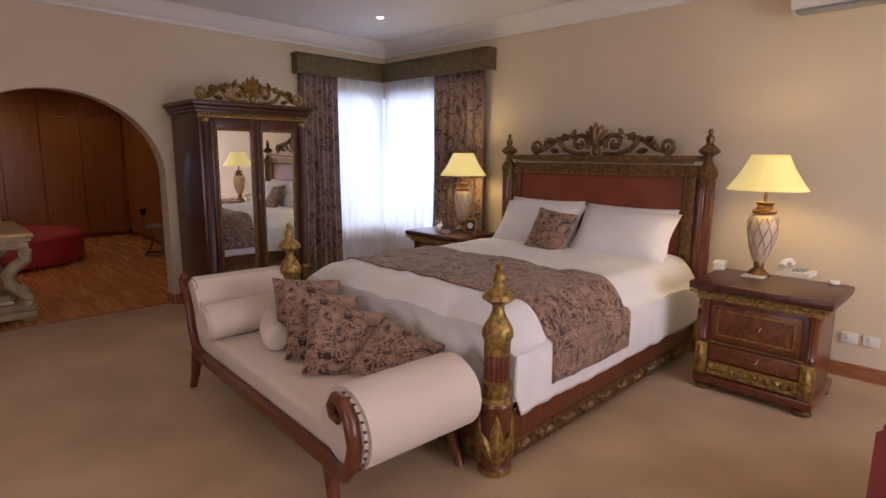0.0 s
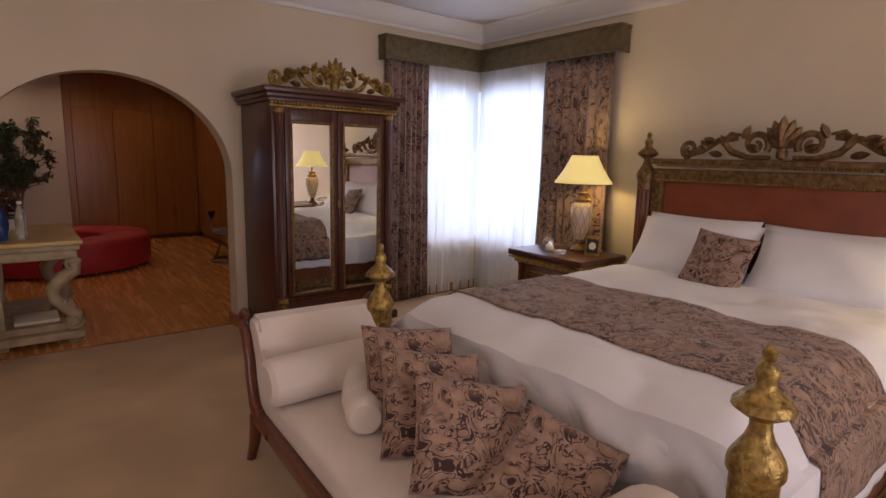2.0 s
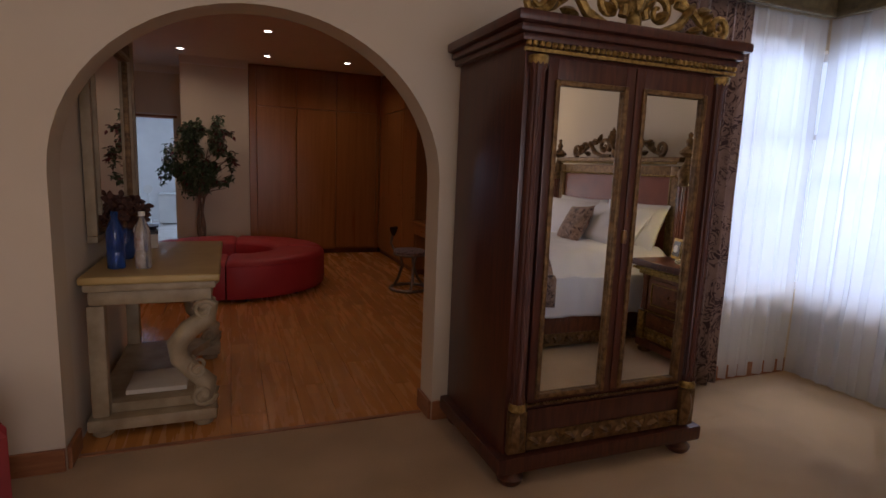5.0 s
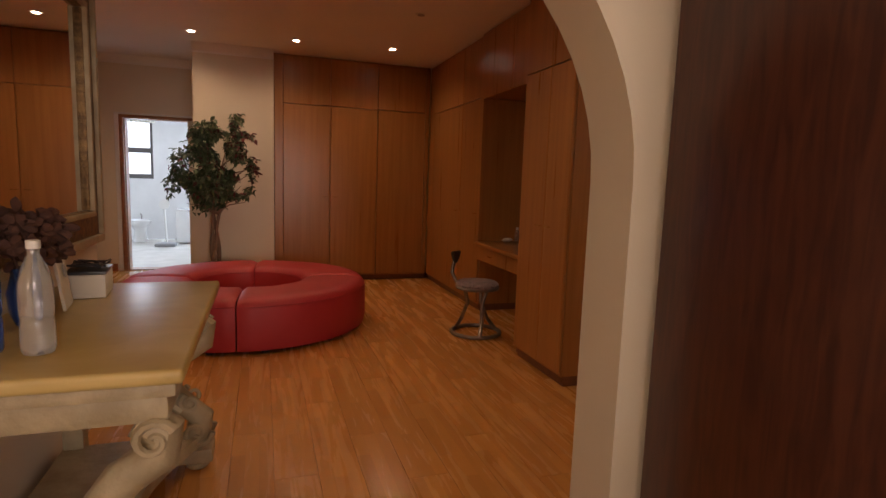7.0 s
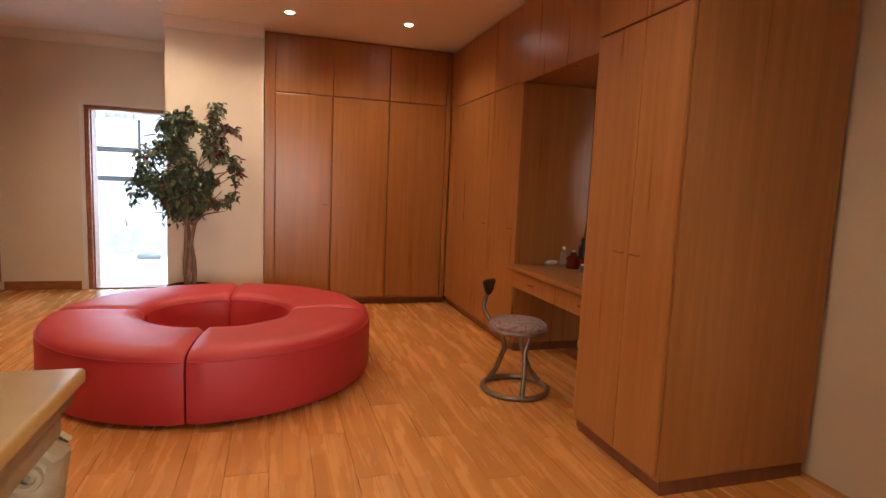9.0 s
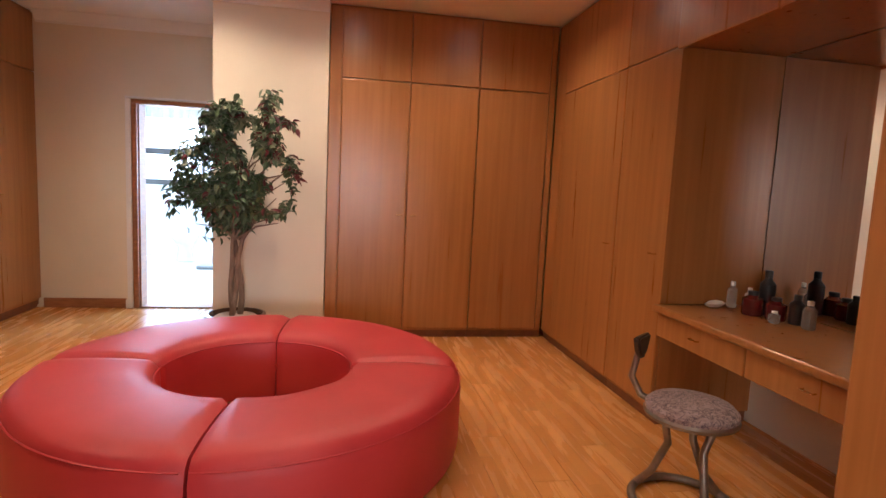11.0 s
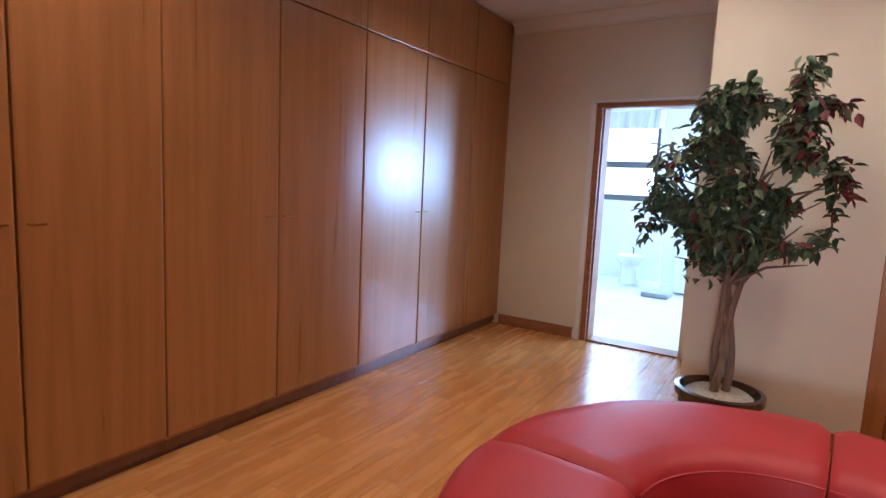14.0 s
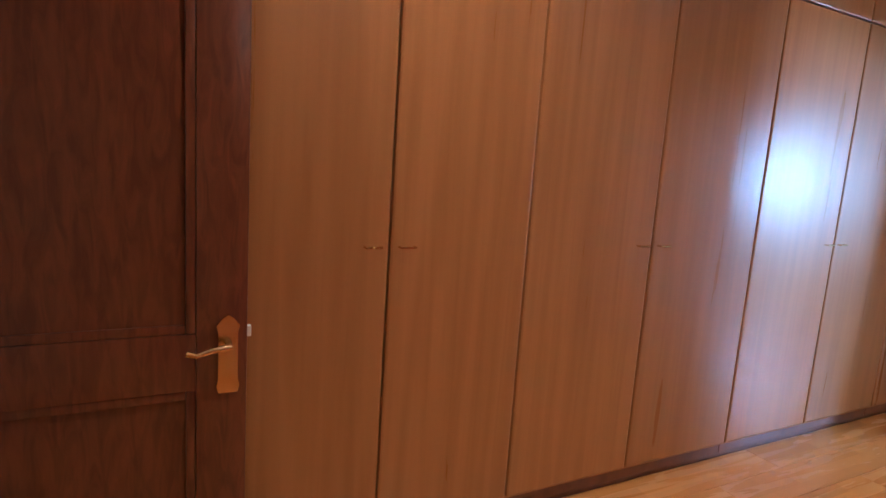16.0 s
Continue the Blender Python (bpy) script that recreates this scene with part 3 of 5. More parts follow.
# ---- armoire ----
def armoire(m):
    """Origin at the front left foot; x along the front, y towards the wall."""
    e = thing("armoire", m, "dark mahogany armoire with mirrored doors and gilded carved crest", "armoire")
    w, d = 1.11, 0.70
    part("body", box(0, w, 0.0, d, 0.09, 1.98, 0.01), M_MAHOG, e)
    part("plinth", box(-0.045, w + 0.045, -0.05, d, 0.07, 0.15, 0.015), M_MAHOG, e)
    for x in (0.05, w - 0.05):
        for y in (0.01, d - 0.06):
            part("foot", lathe([(0.045, 0), (0.06, 0.015), (0.065, 0.035), (0.04, 0.06), (0.045, 0.075)], 14, None, (x, y, 0)), M_MAHOG, e)
    for k, z0, z1, r in ((0.03, 1.955, 1.985, 0.008), (0.05, 1.985, 2.02, 0.012), (0.075, 2.02, 2.065, 0.014)):
        part("cornice_moulding", box(-k, w + k, -k, d + 0.01, z0, z1, r), M_MAHOG, e)
    at(part("cornice_beading", merge(bead_row(w + 0.04, 0.014, 38), box(0, w + 0.04, 0, 0.012, -0.03, -0.016)), M_GOLD, e, "gilded egg-and-dart moulding"), -0.02, -0.033, 1.945)
    at(part("crest", carved_crest(1.10, 0.27), M_GOLD, e, "gilded carved scroll crest"), w / 2, 0.03, 2.065)
    for x in (0.055, w - 0.055):
        b = lathe([(0.032, 0.39), (0.038, 0.41), (0.03, 0.43), (0.03, 1.84), (0.04, 1.86), (0.04, 1.90)], 24, None, (x, -0.012, 0), 12, 0.07)
        part("pilaster", b, M_MAHOG, e)
        part("pilaster_cap", lathe([(0.034, 1.86), (0.042, 1.875), (0.044, 1.90), (0.038, 1.905)], 14, None, (x, -0.014, 0)), M_GOLD, e)
        part("pilaster_base", lathe([(0.042, 0.365), (0.044, 0.38), (0.038, 0.40)], 14, None, (x, -0.014, 0)), M_GOLD, e)
        b = box(x - 0.045, x + 0.045, -0.035, 0, 0.16, 0.36, 0.006)
        leaf_blade(b, x, 0.17, math.pi / 2, 0.18, 0.032, -0.038, 0.015)
        part("pedestal", b, M_GOLDDARK, e, "carved pedestal block")
    for x0, x1 in ((0.10, w / 2 - 0.003), (w / 2 + 0.003, w - 0.10)):
        b = box(x0, x0 + 0.05, -0.024, 0.0, 0.40, 1.90, 0.004)
        box(x1 - 0.05, x1, -0.024, 0.0, 0.40, 1.90, 0.004, bm=b)
        box(x0 + 0.05, x1 - 0.05, -0.023, 0.0, 0.40, 0.425, 0.004, bm=b)
        box(x0 + 0.05, x1 - 0.05, -0.023, 0.0, 1.80, 1.90, 0.004, bm=b)
        dr = part("door", b, M_MAHOG, e)
        part("mirror", box(x0 + 0.05, x1 - 0.05, -0.012, -0.004, 0.425, 1.80), M_MIRROR, dr, "bevelled mirror glass", smooth=False)
        g = bmesh.new()
        a0, a1 = x0 + 0.037, x1 - 0.037
        for q in ((a0, a0 + 0.022, 0.41, 1.815), (a1 - 0.022, a1, 0.41, 1.815)):
            box(q[0], q[1], -0.034, -0.01, q[2], q[3], 0.006, bm=g)
        for q in ((0.41, 0.432), (1.793, 1.815)):
            box(a0 + 0.022, a1 - 0.022, -0.033, -0.01, q[0], q[1], 0.006, bm=g)
        part("mirror_moulding", g, M_GOLDDARK, dr, "thin bronzed moulding")
    part("escutcheon", lathe([(0.012, -0.03), (0.016, 0), (0.012, 0.03)], 10, None, (w / 2, -0.03, 1.15)), M_BRONZE, e)
    part("drawer", box(0.11, w - 0.11, -0.02, 0.0, 0.17, 0.36, 0.008), M_MAHOG, e)
    at(part("drawer_beading", bead_row(w - 0.2, 0.009, 48), M_GOLDDARK, e), 0.10, -0.012, 0.378)
    at(part("drawer_band", carved_band(w - 0.22, 0.085, 9), M_GOLDDARK, e, "carved leaf band"), 0.11, -0.028, 0.165)
    return e


armoire(pose(2.115, 5.61, 0.0) @ Matrix.Diagonal((1, 1, 1.01, 1)))


# ---- bed ----
def bed_post(e, x, y, top, gold_cap=True, low=True):
    p = part("post", lathe([(0.075, 0.0), (0.085, 0.02), (0.085, 0.035), (0.07, 0.05), (0.078, 0.06), (0.082, 0.12), (0.082, 0.36), (0.09, 0.375), (0.085, 0.39)], 20, None, (x, y, 0)), M_REDWOOD, e)
    b = bmesh.new()
    for k in range(4):
        g = bmesh.new()
        leaf_blade(g, 0, 0.05, math.pi / 2, 0.29, 0.036, -0.082, 0.014)
        leaf_blade(g, -0.02, 0.09, math.pi / 2 + 0.35, 0.17, 0.022, -0.079, 0.012)
        leaf_blade(g, 0.02, 0.09, math.pi / 2 - 0.35, 0.17, 0.022, -0.079, 0.012)
        merge(b, moved(g, pose(x, y, 0, 0, 0, 45 + 90 * k)))
    part("leaf_carving", b, M_GOLD, p, "gilded acanthus carving")
    part("foot_ring", lathe([(0.07, 0), (0.088, 0.012), (0.088, 0.03), (0.072, 0.045)], 20, None, (x, y, 0)), M_GOLD, p)
    part("lower_collar", lathe([(0.07, 0.38), (0.085, 0.39), (0.062, 0.41), (0.068, 0.44), (0.066, 0.48), (0.074, 0.49), (0.06, 0.50)], 24, None, (x, y, 0), 12, 0.05), M_GOLD, p)
    s = top - 0.44
    part("shaft", lathe([(0.056, 0.50), (0.06, 0.52), (0.06, s - 0.02), (0.055, s)], 32, None, (x, y, 0), 16, 0.06), M_REDWOOD, p)
    part("finial", lathe([(0.055, s - 0.03), (0.066, s - 0.02), (0.066, s + 0.05), (0.078, s + 0.07), (0.078, s + 0.095), (0.07, s + 0.12), (0.052, s + 0.15), (0.04, s + 0.17), (0.03, s + 0.20),
                          (0.03, s + 0.225), (0.062, s + 0.245), (0.082, s + 0.26), (0.08, s + 0.275), (0.055, s + 0.30), (0.03, s + 0.32), (0.026, s + 0.335), (0.034, s + 0.355),
                          (0.03, s + 0.375), (0.014, s + 0.395), (0.02, s + 0.41), (0.02, s + 0.425), (0.008, s + 0.44)], 28, None, (x, y, 0)), M_GOLD if gold_cap else M_GOLDDARK, p, "gilded turned finial")
    return p


BY0, BY1, BX0, BX1 = 1.945, 3.955, 2.085, 4.665


def bed():
    e = thing("bed", pose(0, 0, 0), "carved mahogany king bed with gilded posts and made-up white bedding", "bed")
    for y in (BY0, BY1):
        bed_post(e, BX0, y, 1.095)
        bed_post(e, BX1, y, 1.82, False)
    for y, s in ((BY0, 1), (BY1, -1)):
        r = part("side_rail", box(BX0 + 0.06, BX1 - 0.06, y - 0.025, y + 0.025, 0.06, 0.31, 0.008), M_REDWOOD, e)
        q = part("rail_carving", carved_band(BX1 - BX0 - 0.16, 0.10, 22), M_GOLDDARK, r, "gilded leaf carving along the rail")
        at(q, BX0 + 0.08, y - 0.032, 0.035) if s > 0 else at(q, BX1 - 0.08, y + 0.032, 0.035, 0, 0, 180)
        q = part("rail_beading", bead_row(BX1 - BX0 - 0.16, 0.011, 90), M_GOLD, r)
        at(q, BX0 + 0.08, y - 0.027 * s, 0.305)
    r = part("foot_rail", box(BX0 - 0.025, BX0 + 0.025, BY0 + 0.06, BY1 - 0.06, 0.06, 0.33, 0.008), M_REDWOOD, e)
    at(part("rail_carving", carved_band(BY1 - BY0 - 0.16, 0.10, 17), M_GOLDDARK, r), BX0 - 0.032, BY1 - 0.08, 0.035, 0, 0, -90)
    x = BX1 + 0.02
    h = part("headboard", box(x - 0.02, x + 0.06, BY0 + 0.04, BY1 - 0.04, 0.2, 1.53, 0.006), M_REDWOOD, e)
    part("headboard_panel", box(x - 0.032, x - 0.02, BY0 + 0.18, BY1 - 0.18, 0.5, 1.43, 0.005), M_LEATHERB, h, "russet leather inset panel")
    g = bmesh.new()
    for y0, y1, z0, z1 in ((BY0 + 0.07, BY0 + 0.175, 0.4, 1.53), (BY1 - 0.175, BY1 - 0.07, 0.4, 1.53), (BY0 + 0.175, BY1 - 0.175, 1.435, 1.53)):
        box(x - 0.045, x - 0.02, y0, y1, z0, z1, 0.01, bm=g)
    part("headboard_frame", g, M_GOLDDARK, h, "bronzed moulded frame")
    for z, k in ((1.44, 0.010), (1.555, 0.012)):
        at(part("beading", bead_row(BY1 - BY0 - 0.2, k, 80), M_GOLD, h), x - 0.048, BY1 - 0.1, z, 0, 0, -90)
    for y in (BY0 + 0.155, BY1 - 0.155):
        at(part("beading", bead_row(0.95, 0.009, 44), M_GOLD, h), x - 0.048, y, 0.48, 0, -90, 0)
    part("headboard_cornice", box(x - 0.075, x + 0.07, BY0 + 0.05, BY1 - 0.05, 1.565, 1.61, 0.015), M_GOLDDARK, h)
    at(part("headboard_crest", carved_crest(1.46, 0.30), M_GOLDDARK, h, "carved scroll cresting"), x - 0.01, (BY0 + BY1) / 2, 1.61, 0, 0, -90)
    part("mattress", box(BX0 + 0.09, BX1 - 0.03, BY0 + 0.04, BY1 - 0.04, 0.3, 0.66, 0.07, 3), M_WHITE, e)
    return e


bed()


def bed_z(x, y, lift=0.0):
    """Height of the made-up bed, rounding down at its edges."""
    ex = max(0.0, min(1.0, (x - (BX0 + 0.06)) / 0.26))
    ey = max(0.0, min(1.0, (min(y - (BY0 + 0.0), BY1 - y)) / 0.22))
    k = (1 - (1 - ex) ** 2.6) * (1 - (1 - ey) ** 2.6)
    wr = 0.018 * noise.noise(Vector((x * 3.1, y * 3.1, 0))) + 0.010 * noise.noise(Vector((x * 9, y * 8, 3))) + 0.012 * abs(noise.noise(Vector((x * 5 + y * 2, y * 4 - x * 3, 7))))
    return 0.60 + 0.185 * k + wr + lift


def cover_sheet(x0, x1, drop_y, drop_x, lift, nx, ny, seed, hem=0.02, lo_x=None):
    """Cloth over the bed hanging down both long sides and, if drop_x, over the foot."""
    y0, y1 = BY0 - 0.025 - lift, BY1 + 0.025 + lift
    L = (y1 - y0) + 2 * drop_y
    X = (x1 - x0) + drop_x

    def fn(u, v):
        s = v * L - drop_y
        q = u * X - drop_x
        y = min(max(y0 + s, y0), y1)
        x = x0 + max(q, 0)
        over_y = max(0, -s, s - (y1 - y0))
        over_x = max(0, -q)
        z = bed_z(x, y, lift)
        wav = noise.noise(Vector((x * 5 + seed, y * 5, seed)))
        out = 0.03 * wav * min(1, over_y / 0.1)
        if over_y:
            y += (-1 if s < 0 else 1) * (0.012 + abs(out) * 0.6)
            z -= over_y
        if over_x:
            z -= over_x
            x -= 0.02 + (0.09 * abs(noise.noise(Vector((y * 5 + seed + over_x * 4, over_x * 3, 2)))) + 0.02 * noise.noise(Vector((y * 14, over_x * 9, 5)))) * min(1, over_x / 0.15)
            if over_y:
                z = max(z, 0.36)
        return (x, y, z + hem * 0.5 * wav * min(1, (over_y + over_x) / 0.1))
    b = sheet(fn, nx, ny)
    ob = link_mesh("cloth", b, None, recalc=True)
    so = ob.modifiers.new("thickness", "SOLIDIFY")
    so.thickness, so.offset = 0.008, 1
    return ob


ob = cover_sheet(BX0 + 0.13, BX1 - 0.06, 0.33, 0.27, 0.0, 120, 110, 1.0)
ob.name = "duvet"
ob.data.materials.append(M_WHITE)
tagged(ob, "white cotton duvet draped over the bed", "duvet")
ob = cover_sheet(2.50, 3.38, 0.25, 0.0, 0.012, 36, 90, 4.0, 0.0)
ob.name = "bed_runner"
ob.data.materials.append(M_PAISLEY)
tagged(ob, "brown paisley brocade runner across the white bed", "bed runner")


def pillow(name, m, w, h, t, material, label, category, group=""):
    ob = link_mesh(name, cushion_mesh(w, h, t, 14, 0.06), material)
    ob.matrix_world = m
    return tagged(ob, label, category, group)


for y, z, rz, rx in ((2.55, 0.99, 0, 0), (3.42, 1.00, 3, 0)):
    pillow("pillow", pose(4.53, y, z - 0.05, -22, 0, -90), 0.86, 0.50, 0.2, M_WHITE, "plump white bed pillow against the headboard", "pillow", "bed pillows")
    pillow("pillow", pose(4.38, y - 0.05, z - 0.045, -38, 0, -90 + rz), 0.88, 0.50, 0.2, M_WHITE, "plump white bed pillow leaning on another", "pillow", "bed pillows")
pillow("throw_cushion", pose(4.17, 3.07, 0.94, -30, 6, -88), 0.40, 0.40, 0.13, M_PAISLEY, "brown paisley cushion leaning on white pillows", "cushion", "paisley cushions")


# ---- nightstands ----
def nightstand(m):
    """Origin at the front left foot seen from the front; x along the front, y to the wall."""
    e = thing("nightstand", m, "mahogany nightstand with gilded mouldings and burl drawers", "nightstand", "nightstands beside the bed")
    w, d = 0.72, 0.58
    part("body", box(0.03, w - 0.03, 0.03, d, 0.09, 0.66, 0.006), M_REDWOOD, e)
    part("plinth", box(0, w, 0, d, 0.05, 0.11, 0.012), M_REDWOOD, e)
    for x in (0.06, w - 0.06):
        for y in (0.06, d - 0.06):
            part("foot", lathe([(0.035, 0), (0.055, 0.01), (0.058, 0.03), (0.035, 0.05)], 14, None, (x, y, 0)), M_GOLDDARK, e)
    g = box(-0.01, w + 0.01, -0.01, d, 0.65, 0.68, 0.008)
    box(-0.035, w + 0.035, -0.035, d, 0.68, 0.715, 0.014, bm=g)
    part("gilt_cornice", g, M_GOLD, e, "gilded stepped cornice")
    part("top", box(-0.055, w + 0.055, -0.055, d, 0.716, 0.77, 0.014), M_MAHOG, e, "dark polished top")
    at(part("top_beading", bead_row(w + 0.1, 0.012, 34), M_GOLD, e), -0.05, -0.04, 0.70)
    t = part("upper_drawer", box(0.10, w - 0.10, 0.012, 0.03, 0.38, 0.62, 0.008), M_BURL, e, "burl veneered drawer front")
    g = bmesh.new()
    for q in ((0.13, w - 0.13, 0.41, 0.42), (0.13, w - 0.13, 0.58, 0.59), (0.13, 0.14, 0.42, 0.58), (w - 0.14, w - 0.13, 0.42, 0.58)):
        box(q[0], q[1], 0.004, 0.013, q[2], q[3], 0.002, bm=g)
    part("drawer_inlay", g, M_GOLD, t)
    part("drawer_pull", tube([(w / 2 - 0.04, 0.01, 0.52), (w / 2 - 0.03, -0.012, 0.50), (w / 2 + 0.03, -0.012, 0.50), (w / 2 + 0.04, 0.01, 0.52)], 0.005, 6), M_BRONZE, t)
    t = part("lower_drawer", box(0.09, w - 0.09, 0.012, 0.03, 0.23, 0.335, 0.008), M_BURL, e, "burl veneered lower drawer")
    part("drawer_pull", tube([(w / 2 - 0.04, 0.01, 0.30), (w / 2 - 0.03, -0.012, 0.275), (w / 2 + 0.03, -0.012, 0.275), (w / 2 + 0.04, 0.01, 0.30)], 0.005, 6), M_BRONZE, t)
    at(part("middle_beading", bead_row(w - 0.14, 0.009, 34), M_GOLD, e), 0.07, 0.018, 0.355)
    at(part("base_carving", carved_band(w - 0.18, 0.09, 8), M_GOLD, e, "gilded carved leaf band"), 0.09, 0.012, 0.125)
    for x in (0.045, w - 0.045):
        part("corner_column", lathe([(0.03, 0.36), (0.036, 0.375), (0.028, 0.39), (0.028, 0.61), (0.036, 0.625), (0.036, 0.65)], 20, None, (x, 0.035, 0), 10, 0.07), M_REDWOOD, e)
        g = box(x - 0.04, x + 0.04, 0.0, 0.04, 0.115, 0.345, 0.006)
        leaf_blade(g, x, 0.125, math.pi / 2, 0.2, 0.03, -0.002, 0.014)
        part("corner_carving", g, M_GOLD, e)
    return e


ns = nightstand(pose(3.90, 1.655, 0, 0, 0, -90))
copy_thing(ns, pose(4.10, 4.86, 0, 0, 0, -90))


def table_lamp(m):
    e = thing("table_lamp", m, "lit table lamp with cream ceramic base and yellow shade", "lamp", "bedside lamps")
    g = lathe([(0.075, 0), (0.08, 0.012), (0.06, 0.03), (0.05, 0.04), (0.03, 0.06), (0.035, 0.085), (0.03, 0.105)], 18)
    part("foot", g, M_BRONZE, e, "bronze foot")
    v = part("vase", lathe([(0.03, 0.10), (0.045, 0.115), (0.07, 0.20), (0.092, 0.31), (0.097, 0.37), (0.085, 0.42), (0.06, 0.44)], 24), M_CERAMIC, e)
    g = bmesh.new()
    prof = lambda z: float(np.interp(z, [0.10, 0.20, 0.31, 0.37, 0.42], [0.036, 0.072, 0.094, 0.099, 0.087]))
    for k in range(9):
        for s in (1, -1):
            tube([(prof(z) * math.cos(2 * math.pi * k / 9 + s * (z - 0.1) * 4), prof(z) * math.sin(2 * math.pi * k / 9 + s * (z - 0.1) * 4), z) for z in np.linspace(0.12, 0.42, 9)], 0.0035, 5, g)
    part("lattice", g, M_LATTICE, v, "raised diamond lattice")
    part("neck", lathe([(0.055, 0.44), (0.075, 0.445), (0.078, 0.465), (0.055, 0.475), (0.045, 0.50), (0.058, 0.515), (0.058, 0.525), (0.012, 0.53), (0.01, 0.62)], 18), M_BRONZE, e)

    def fn(u, v2):
        a = 2 * math.pi * u
        r = 0.115 + 0.14 * v2 - 0.012 * math.sin(math.pi * v2)
        r *= 1 + 0.006 * math.cos(12 * a)
        return (r * math.cos(a), r * math.sin(a), 0.85 - 0.24 * v2)
    s = part("shade", sheet(fn, 48, 6), M_SHADE, e, "pleated yellow cloth shade, lit")
    so = s.modifiers.new("thickness", "SOLIDIFY")
    so.thickness = 0.003
    s.visible_shadow = True
    part("bulb", lathe([(0.012, 0.62), (0.03, 0.66), (0.03, 0.69), (0.01, 0.72)], 10), glow("bulb_glass", (1, 0.8, 0.4), 10), e)
    return e


tl = table_lamp(pose(4.36, 1.43, 0.77))
copy_thing(tl, pose(4.52, 4.48, 0.77))
bulb("bedside_light", 4.36, 1.43, 1.53, 11)
bulb("bedside_light", 4.52, 4.48, 1.53, 11)


def telephone(m):
    e = thing("telephone", m, "white desk telephone with its handset on the cradle", "telephone")
    part("base", extrude([(-0.1, 0), (0.1, 0), (0.1, 0.035), (-0.1, 0.02)], 0.19), M_PLASTIC, e)
    part("handset", tube([(-0.07, 0.0, 0.06), (-0.072, 0.03, 0.085), (-0.072, 0.10, 0.095), (-0.072, 0.17, 0.085), (-0.07, 0.2, 0.06)], [0.026, 0.02, 0.016, 0.02, 0.026], 10), M_PLASTIC, e)
    for i in range(3):
        for j in range(4):
            part("key", box(-0.02 + i * 0.03, 0.0 + i * 0.03, 0.04 + j * 0.03, 0.058 + j * 0.03, 0.026 + i * 0.003, 0.038 + i * 0.003, 0.002), M_GREYP, e)
    return e


telephone(pose(4.50, 1.25, 0.772, 0, 0, -95))
e = thing("tissue_box", pose(4.40, 1.70, 0.772, 0, 0, 10), "small white box on the nightstand", "box")
part("body", box(-0.055, 0.055, -0.04, 0.04, 0, 0.035, 0.006), M_PLASTIC, e)
part("lid", box(-0.058, 0.058, -0.043, 0.043, 0.036, 0.06, 0.008), M_PLASTIC, e)
tagged(link_mesh("remote_dish", lathe([(0.03, 0), (0.036, 0.01), (0.03, 0.024), (0.0, 0.03)], 14, None, (4.44, 0.99, 0.772)), M_PLASTIC), "small round white gadget on the nightstand", "gadget")
tagged(link_mesh("notepad", box(4.22, 4.32, 1.36, 1.50, 0.772, 0.784, 0.002), M_PAPER), "small paper notepad beside the lamp", "notepad")
# left nightstand clutter
e = thing("photo_frame", pose(4.36, 4.22, 0.772, -8, 0, -75), "small gilt photo frame with a clock dial", "frame")
part("frame", box(-0.07, 0.07, 0, 0.015, 0, 0.17, 0.008), M_GOLD, e)
part("inset", box(-0.05, 0.05, -0.004, 0.0, 0.025, 0.145), M_BLACK, e)
part("dial", moved(lathe([(0.032, 0), (0.032, 0.004)], 20), pose(0, -0.005, 0.085, 90)), M_PLASTIC, e)
tagged(link_mesh("perfume_dome", lathe([(0.035, 0), (0.04, 0.01), (0.036, 0.04), (0.015, 0.06), (0.012, 0.07)], 14, None, (4.28, 4.62, 0.772)), M_PLASTIC), "small white domed jar on the nightstand", "jar")
tagged(link_mesh("glass_globe", lathe([(0.02, 0), (0.045, 0.03), (0.05, 0.055), (0.035, 0.085), (0.0, 0.1)], 14, None, (4.40, 4.74, 0.772)), M_CLEAR), "small glass globe ornament", "ornament")
tagged(link_mesh("ashtray", lathe([(0.05, 0), (0.06, 0.02), (0.055, 0.03), (0.045, 0.02), (0.0, 0.012)], 16, None, (4.22, 4.45, 0.772)), M_CLEAR), "clear glass ashtray on the nightstand", "ashtray")


